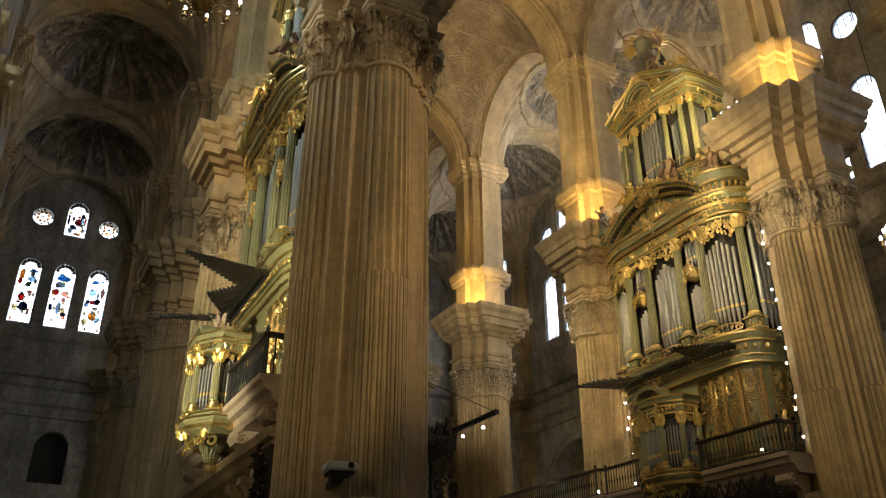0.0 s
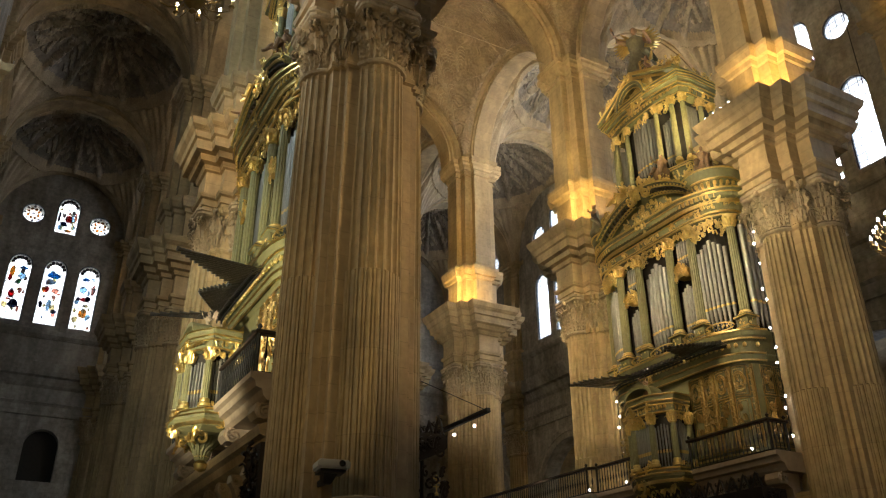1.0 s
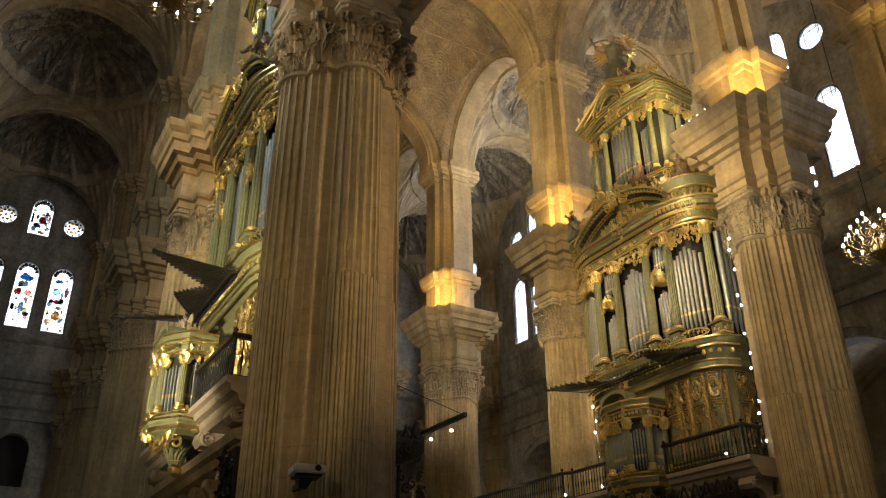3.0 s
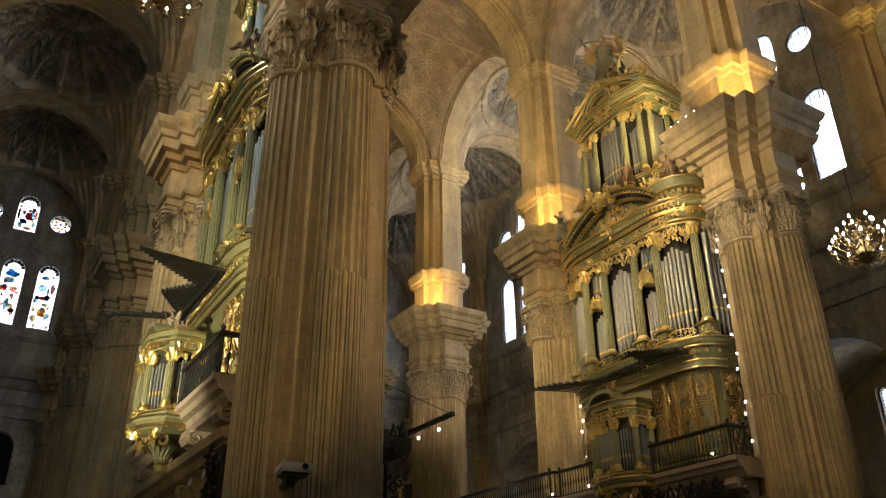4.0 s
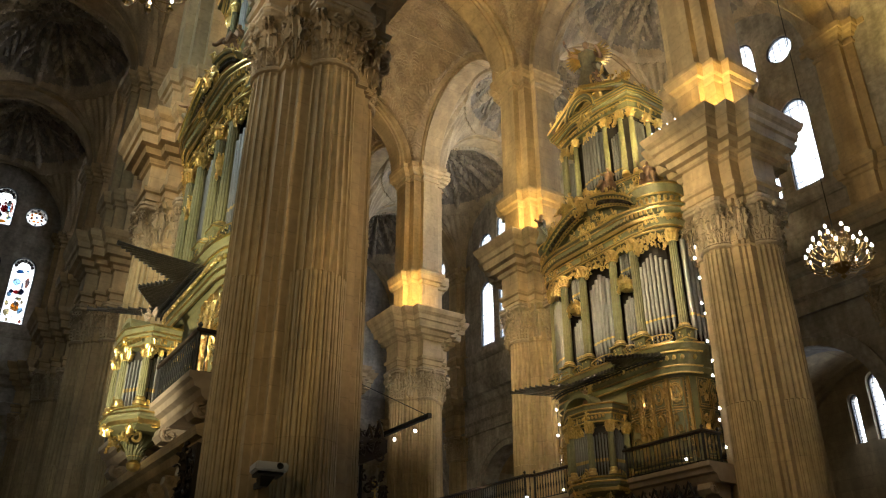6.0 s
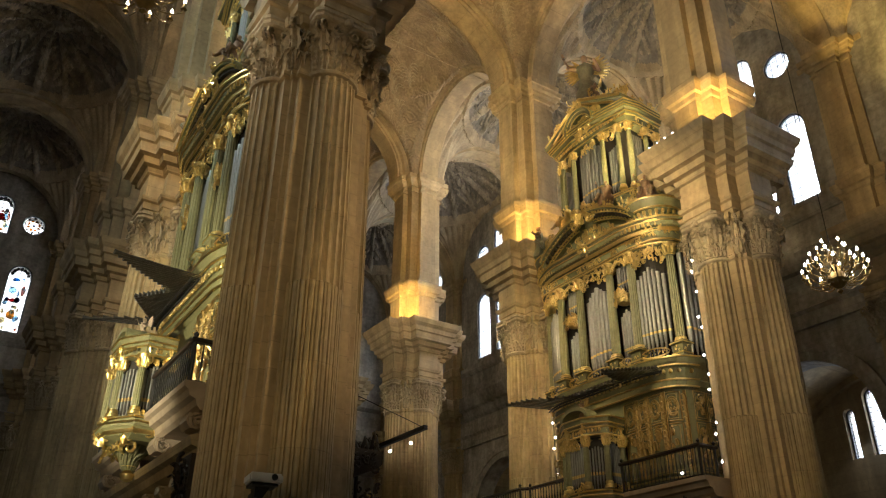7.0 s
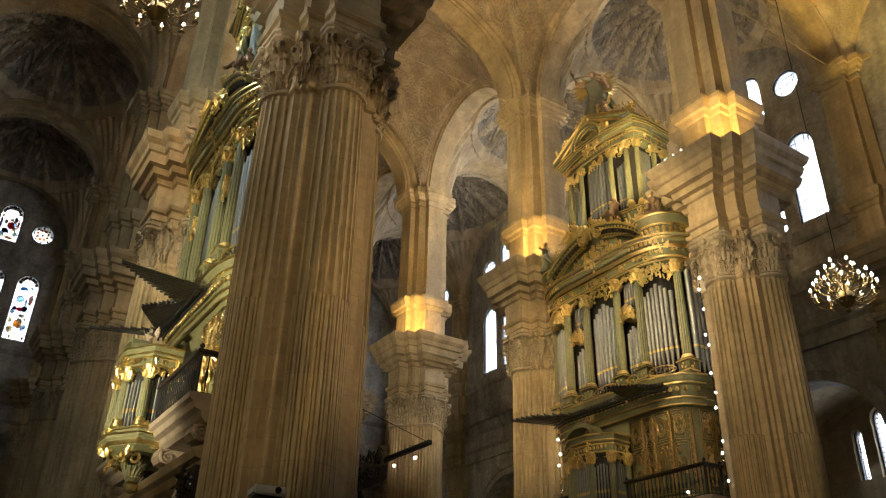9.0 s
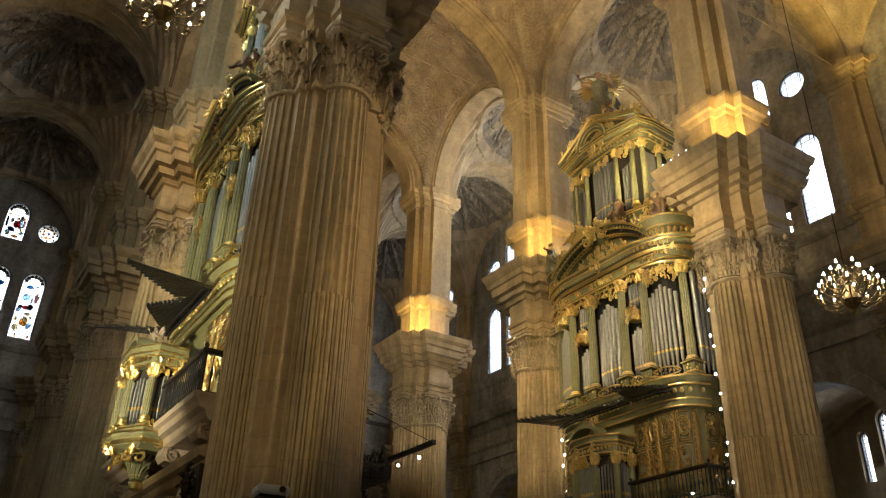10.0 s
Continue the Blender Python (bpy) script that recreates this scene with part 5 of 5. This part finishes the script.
for (ox, oy, oz) in (ORG_R, ORG_L):
    statue("statue", (ox - 1.1, oy - 0.8, oz + 26.30), 150, 1.2, "small carved figure beside the organ's crowning angel", WOODFIG, True)
    statue("statue", (ox - 1.1, oy + 0.8, oz + 26.30), 210, 1.1, "small carved figure beside the organ's crowning angel", GOLD, sit=True)
    statue("statue", (ox - 0.9, oy, oz + 26.55), 215, 3.3, "large painted figure with gilded wings on top of the organ", ROBE, True)
    statue("statue", (ox - 1.7, oy + 3.3, oz + 19.4), 150, 1.7, "dark carved wooden figure standing on the organ cornice", ROBE)
    statue("statue", (ox - 1.6, oy - 1.3, oz + 20.05), 200, 1.3, "seated carved figure on the organ pediment", WOODFIG, sit=True)
    statue("statue", (ox - 1.2, oy - 3.2, oz + 19.4), 220, 1.4, "seated gilded figure on the organ cornice", WOODFIG, sit=True)
    statue("statue", (ox - 1.6, oy + 1.3, oz + 20.05), 160, 1.3, "gilded seated figure on the organ pediment", GOLD, sit=True)
    statue("statue", (ox - 1.35, oy + 2.3, oz + 25.4), 140, 0.9, "small carved figure at the upper cornice", WOODFIG, True)
    statue("statue", (ox - 1.0, oy - 2.3, oz + 25.4), 220, 0.9, "small carved figure at the upper cornice", GOLD, True)
statue("statue", (CX[0] - 2.05, MID - 0.4, 9.8), 200, 0.75, "small pale carved figure on the small organ", PINK, True)
statue("statue", (CX[1] - 2.6, MID + 0.6, 10.65), 180, 0.8, "small carved figure on the small organ", WOODFIG, True)

# ---- choir: galleries, railings, screens ----
BAL = []


def railing(pts, z0, z1, step=0.17):
    e = thing("railing", (0, 0, 0), "dark iron gallery railing with a wooden handrail", "railing", "gallery railings")
    for (x0, y0), (x1, y1) in zip(pts, pts[1:]):
        ln = math.hypot(x1 - x0, y1 - y0)
        n = max(1, int(ln / step))
        for i in range(n):
            x, y = x0 + (x1 - x0) * i / n, y0 + (y1 - y0) * i / n
            if not BAL:
                bm = bmesh.new()
                h = z1 - z0
                lathe(bm, [(0.018, 0), (0.018, h * 0.35), (0.035, h * 0.45), (0.04, h * 0.5), (0.03, h * 0.56), (0.018, h * 0.65), (0.018, h)], n=6)
                BAL.append(part("baluster", bm, BLACK, e))
                BAL[0].location = (x, y, z0)
            else:
                again("baluster", BAL[0], e, pose(x, y, z0))
        bm = bmesh.new()
        d = Vector((x1 - x0, y1 - y0, 0)).normalized()
        nx = Vector((-d.y, d.x, 0))
        ring = [(0.08, -0.05), (0.1, 0.0), (0.08, 0.06), (-0.08, 0.06), (-0.1, 0.0), (-0.08, -0.05)]
        loft(bm, [[Vector((px, py, z1 + w)) + nx * o for o, w in ring] for px, py in ((x0 - d.x * 0.08, y0 - d.y * 0.08), (x1 + d.x * 0.08, y1 + d.y * 0.08))])
        part("handrail", bm, DARKWOOD, e, "dark wooden handrail")
        bm = bmesh.new()
        tube(bm, [(x0, y0, z0 + 0.06), (x1, y1, z0 + 0.06)], 0.025, 4)
        part("foot_bar", bm, BLACK, e)
    for x, y in pts:
        bm = bmesh.new()
        lathe(bm, [(0.05, z0), (0.05, z1), (0.03, z1 + 0.08), (0.07, z1 + 0.16), (0.0, z1 + 0.24)], (x, y, 0), 8)
        part("post", bm, BLACK, e)
    return e


def gallery(x, y0, y1, material, label):
    prof = [(0.2, 6.95), (-1.75, 6.95), (-1.85, 7.05), (-1.9, 7.2), (-2.05, 7.25), (-2.1, 7.4), (-2.2, 7.45), (-2.2, 7.6), (0.2, 7.6)]
    bm = bmesh.new()
    loft(bm, [[(x + o, y, z) for o, z in prof] for y in (y0, y1)])
    g = tagged(part("gallery", bm, material), label, "gallery", kind="structure")
    # scrolled brackets below
    n = max(2, int((y1 - y0) / 2.2))
    for i in range(n):
        y = y0 + 0.6 + (y1 - y0 - 1.2) * i / (n - 1)
        bm = bmesh.new()
        pr = [(-1.9, 6.95), (-1.95, 6.75), (-1.85, 6.6), (-1.6, 6.6), (-1.35, 6.45), (-1.3, 6.2), (-1.0, 6.15), (-0.9, 6.95)]
        loft(bm, [[(x + o, y + w, z) for o, z in pr] for w in (-0.28, 0.28)])
        for w in (-0.3, 0.3):
            spiral(bm, (x - 1.68, y + w, 6.76), 0, 0.2, 0.1, 1.6, 0.05)
        part("bracket", bm, material, g, "scrolled bracket")
    return g


gallery(CX[0] + 0.4, MID - 4.7, MID + 4.7, PINK, "pale rosy marble organ gallery with scrolled brackets")
gallery(CX[1], MID - 4.7, MID + 4.7, PINK, "marble organ gallery with moulded edge")
gallery(CX[1] - 0.3, MID + 4.75, 46.0, GREYSTONE, "stone gallery behind the choir stalls")
xl, xr = CX[0] - 1.65, CX[1] - 2.1
railing([(CX[0] - 1.0, MID - 4.5), (xl, MID - 4.5), (xl, MID - 1.15)], 7.6, 8.65)
railing([(xl, MID + 1.35), (xl, MID + 4.5), (CX[0] - 1.0, MID + 4.5)], 7.6, 8.65)
railing([(CX[1] - 1.3, MID - 4.5), (xr, MID - 4.5), (xr, MID - 0.8)], 7.6, 8.65)
railing([(xr, MID + 1.9), (xr, MID + 4.7), (xr - 0.3, MID + 5.0), (xr - 0.3, 45.5)], 7.6, 8.65)


def screen(x, y0, y1):
    """The choir's enclosing wall, with a cornice carried on consoles and carved niches."""
    e = thing("choir_screen", (0, 0, 0), "carved stone choir screen with cornice and consoles", "screen", "choir screens", "structure")
    bm = bmesh.new()
    pr = [(-0.9, 0), (-0.9, 5.6), (-1.05, 5.7), (-1.3, 5.85), (-1.35, 6.05), (-1.5, 6.1), (-1.55, 6.3), (-1.3, 6.4), (0.1, 6.4), (0.1, 0)]
    loft(bm, [[(x + o, y, z) for o, z in pr] for y in (y0, y1)])
    part("wall", bm, STONE, e)
    n = int((y1 - y0) / 1.15)
    for i in range(n):
        y = y0 + 0.6 + (y1 - y0 - 1.2) * i / (n - 1)
        bm = bmesh.new()
        pr = [(-0.88, 5.7), (-1.3, 5.7), (-1.32, 5.5), (-1.2, 5.35), (-1.1, 5.1), (-0.88, 5.0)]
        loft(bm, [[(x + o, y + w, z) for o, z in pr] for w in (-0.16, 0.16)])
        leaf(bm, (x - 1.05, y, 5.05), math.pi, 0.6, 0.3, 0.15)
        for w in (-0.17, 0.17):
            spiral(bm, (x - 1.18, y + w, 5.55), 0, 0.12, 0.1, 1.4, 0.04)
        part("console", bm, CARVED, e, "carved console")
    for i in range(n - 1):
        y = y0 + 0.6 + (y1 - y0 - 1.2) * (i + 0.5) / (n - 1)
        bm = bmesh.new()
        lathe(bm, [(0.3, 3.4), (0.33, 3.5), (0.33, 4.6), (0.0, 5.0)], (x - 0.85, y, 0), 12)
        foliage(bm, (x - 1.0, y, 4.4), (0.3, 0.6, 1.0), 10, random.Random(i), math.pi)
        part("niche_carving", bm, CARVED, e)
    return e


screen(CX[0], MID - 4.9, MID + 4.9)
screen(CX[1] + 0.3, MID - 4.9, MID + 4.9)
screen(CX[1] + 0.3, 30.6, 46.0)


def stalls(x, y0, y1, face, top):
    """Dark carved choir stalls with a crested canopy."""
    e = thing("choir_stalls", (0, 0, 0), "dark carved wooden choir stalls with crested canopy", "choir stalls", "choir stalls")
    bm = bmesh.new()
    w = 1.0 * face
    pr = [(0, 0), (0, top - 0.8), (w * 0.2, top - 0.7), (w * 0.9, top - 0.4), (w, top - 0.3), (w, top), (-0.1 * face, top), (-0.1 * face, 0)]
    loft(bm, [[(x + o, y, z) for o, z in pr] for y in (y0, y1)])
    for k in range(10):
        foliage(bm, (x + w * 0.5, y0 - 0.05, top - 0.4 - 0.35 * k), (0.9, 0.1, 0.35), 5, random.Random(k), -math.pi / 2)
    part("back", bm, DARKWOOD, e)
    n = int((y1 - y0) / 0.5)
    rnd = random.Random(4)
    bm0 = None
    for i in range(n):
        y = y0 + 0.25 + (y1 - y0 - 0.5) * i / (n - 1)
        if bm0 is None:
            bm = bmesh.new()
            foliage(bm, (0, 0, 0.22), (0.1, 0.4, 0.35), 9, rnd)
            tube(bm, [(0, -0.22, 0), (0, -0.1, 0.3), (0, 0, 0.5), (0, 0.1, 0.3), (0, 0.22, 0)], 0.04, 5)
            bm0 = part("crest", bm, DARKWOOD, e, "carved crest")
            bm0.location = (x + 0.9 * w, y, top)
        else:
            again("crest", bm0, e, pose(x + 0.9 * w, y, top))
    return e


stalls(CX[0] + 1.75, MID - 6.0, MID + 5.0, 1, 6.3)
stalls(CX[1] - 2.3, MID - 4.8, MID + 22.0, -1, 6.3)


# ---- lamps and small fittings ----
def chandelier(at, label, arms=10, r=1.05):
    e = thing("chandelier", at, label, "chandelier", "chandeliers")
    bm = bmesh.new()
    lathe(bm, [(0.02, 1.1), (0.08, 1.0), (0.05, 0.9), (0.14, 0.7), (0.18, 0.55), (0.07, 0.4), (0.1, 0.2), (0.26, 0.05), (0.3, -0.1), (0.16, -0.28), (0.05, -0.36), (0.09, -0.44), (0.0, -0.52)], n=16)
    part("stem", bm, BRASS, e, smooth=True)
    bm = bmesh.new()
    tube(bm, [(0, 0, 1.05), (0, 0, 42.0 - at[2])], 0.015, 5)
    part("cable", bm, BLACK, e)
    arm = cup = candle = bulb = None
    for tier, (n, rr, zz) in enumerate(((arms, r, 0.0), (arms * 2 // 3, r * 0.78, 0.36), (arms // 3 + 1, r * 0.42, 0.72))):
        for k in range(n):
            m = Matrix.Rotation(6.283 * k / n + tier * 0.3, 4, 'Z')
            bm = bmesh.new()
            path = [(0.08, 0, zz), (rr * 0.35, 0, zz - 0.25), (rr * 0.7, 0, zz - 0.2), (rr * 0.95, 0, zz - 0.05), (rr, 0, zz + 0.1)]
            tube(bm, path, 0.022, 5)
            spiral(bm, (rr * 0.5, 0, zz - 0.08), 0, 0.12, 0.1, 1.3, 0.015)
            lathe(bm, [(0.02, zz + 0.08), (0.08, zz + 0.1), (0.06, zz + 0.15), (0.03, zz + 0.16), (0.028, zz + 0.3)], (rr, 0, 0), 8)
            a = part("arm", bm, BRASS, e)
            a.matrix_basis = m
            bm = bmesh.new()
            lathe(bm, [(0.018, zz + 0.29), (0.032, zz + 0.32), (0.04, zz + 0.35), (0.03, zz + 0.4), (0.0, zz + 0.44)], (rr, 0, 0), 8)
            part("bulb", bm, BULB, a, "lit warm bulb")
    return e


chandelier((21.05, 11.55, 11.8), "brass chandelier with lit bulbs hanging on a cable", 12, 0.88)
chandelier((1.95, 16.2, 16.0), "brass chandelier with lit bulbs hanging in the aisle", 10, 0.9)


def light_string(at, z0, z1, step, label):
    e = thing("light_string", (at[0], at[1], 0), label, "string lights", "strings of bulbs")
    bm = bmesh.new()
    tube(bm, [(0, 0, z0), (0, 0, z1)], 0.012, 4)
    part("cable", bm, BLACK, e)
    first_bulb = None
    n = int((z1 - z0) / step)
    for i in range(n):
        z = z0 + step * (i + 0.5)
        if first_bulb is None:
            bm = bmesh.new()
            blob(bm, (0, 0, 0), (0.042, 0.042, 0.05), 8)
            first_bulb = part("bulb", bm, SPOTBULB, e, "lit round bulb")
            first_bulb.location = (0.05, 0, z)
        else:
            again("bulb", first_bulb, e, pose(0.05 * (-1) ** i, 0, z + 0.22 * math.sin(i * 2.4)))


light_string((23.9, 27.55, 0), 7.8, 14.4, 0.72, "string of round white bulbs hung beside the pillar")
light_string((23.6, 18.55, 0), 7.8, 17.0, 0.8, "string of round white bulbs hung beside the organ")


def spot(at, aim, label="small black spotlight, lit"):
    e = thing("spotlight", at, label, "spotlight", "small spotlights")
    bm = bmesh.new()
    lathe(bm, [(0.0, -0.2), (0.06, -0.2), (0.08, -0.15), (0.08, 0.05), (0.1, 0.08), (0.09, 0.08), (0.086, 0.0), (0.0, 0.0)], n=10)
    part("housing", bm, BLACK, e)
    bm = bmesh.new()
    lathe(bm, [(0.0, 0.07), (0.085, 0.06), (0.085, 0.03)], n=10)
    part("lens", bm, SPOTBULB, e, "bright lens")
    e.rotation_euler = (Vector(aim) - Vector(at)).to_track_quat('Z', 'Y').to_euler()
    e.scale = (0.5, 0.5, 0.5)
    return e


bar = thing("lamp_bar", (0, 0, 0), "dark metal bar that carries small spotlights", "lamp bar")
bm = bmesh.new()
box(bm, 11.95, 12.07, 19.3, 23.6, 7.72, 7.84)
part("beam", bm, BLACK, bar)
bm = bmesh.new()
tube(bm, [(12, 19.5, 7.84), (8.0, 21.0, 9.6)], 0.012, 4)
tube(bm, [(12, 23.0, 7.84), (8.0, 21.0, 9.6)], 0.012, 4)
part("stay", bm, BLACK, bar)
bm = bmesh.new()
tube(bm, [(12.01, 23.4, 0), (12.01, 23.4, 7.75)], 0.06, 8)
part("mast", bm, BLACK, bar)
for y in (20.1, 21.3, 21.9):
    spot((12.01, y, 7.5), (4, 4, 3))
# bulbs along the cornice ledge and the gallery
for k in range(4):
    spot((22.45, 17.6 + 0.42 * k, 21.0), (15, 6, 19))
for y in (19.2, 24.6, 28.0, 31.5):
    spot((22.3, y, 7.75), (12, y - 12, 5))

fl = thing("projector", (0, 0, 0), "white box projector with a dark lens on a black bracket", "projector")
bm = bmesh.new()
box(bm, -0.32, 0.32, -0.3, 0.25, 0.0, 0.17)
bmesh.ops.bevel(bm, geom=bm.edges[:], offset=0.03, segments=2, affect='EDGES')
part("housing", bm, WHITE, fl)
bm = bmesh.new()
lathe(bm, [(0.0, 0.0), (0.055, 0.0), (0.065, 0.03), (0.055, 0.05), (0.035, 0.03)], n=16)
o = part("lens", bm, BLACK, fl)
o.matrix_basis = pose(0.14, -0.31, 0.09, 90, 0, 0)
bm = bmesh.new()
box(bm, -0.25, 0.25, -0.2, 0.3, -0.05, 0.0)
box(bm, -0.06, 0.06, 0.3, 1.05, -0.16, -0.05)
loft(bm, [[(-0.14, 0.0, -0.05), (0.14, 0.0, -0.05), (0.14, 0.4, -0.05), (-0.14, 0.4, -0.05)], [(-0.08, 0.28, -0.2), (0.08, 0.28, -0.2), (0.08, 0.4, -0.2), (-0.08, 0.4, -0.2)]])
part("bracket", bm, BLACK, fl)
fl.location = (5.86, 15.32, 4.82)
fl.rotation_euler = (0, 0, radians(-8))

# carved dark panel beside the pillar
wp = thing("carved_panel", (5.1, 18.0, 4.3), "dark carved wooden panel hung on the choir screen", "wood carving")
bm = bmesh.new()
box(bm, 0.0, 0.12, -0.3, 0.3, 0, 1.5)
foliage(bm, (-0.05, 0, 0.75), (0.12, 0.5, 1.3), 26, random.Random(2), math.pi)
part("board", bm, DARKWOOD, wp)
bm = bmesh.new()
box(bm, 0.12, 0.75, -0.08, 0.08, 0.6, 0.75)
part("bracket", bm, BLACK, wp)

# gilt triple cross on its staff
cr = thing("processional_cross", (12.0, 22.4, 0), "gilded triple-barred cross on a tall staff", "cross")
bm = bmesh.new()
lathe(bm, [(0.2, 0), (0.2, 0.1), (0.03, 0.2), (0.025, 5.6), (0.05, 5.65), (0.05, 5.8), (0.02, 5.85)], n=8)
part("staff", bm, DARKWOOD, cr)
bm = bmesh.new()
box(bm, -0.02, 0.02, -0.02, 0.02, 5.8, 6.5)
for z, w in ((6.15, 0.16), (6.27, 0.13), (6.39, 0.1)):
    box(bm, -w, w, -0.02, 0.02, z - 0.02, z + 0.02)
    for sg in (-1, 1):
        blob(bm, (sg * w, 0, z), (0.03, 0.03, 0.03), 6)
blob(bm, (0, 0, 5.92), (0.07, 0.07, 0.08), 8)
part("gilded_cross", bm, GOLD, cr)
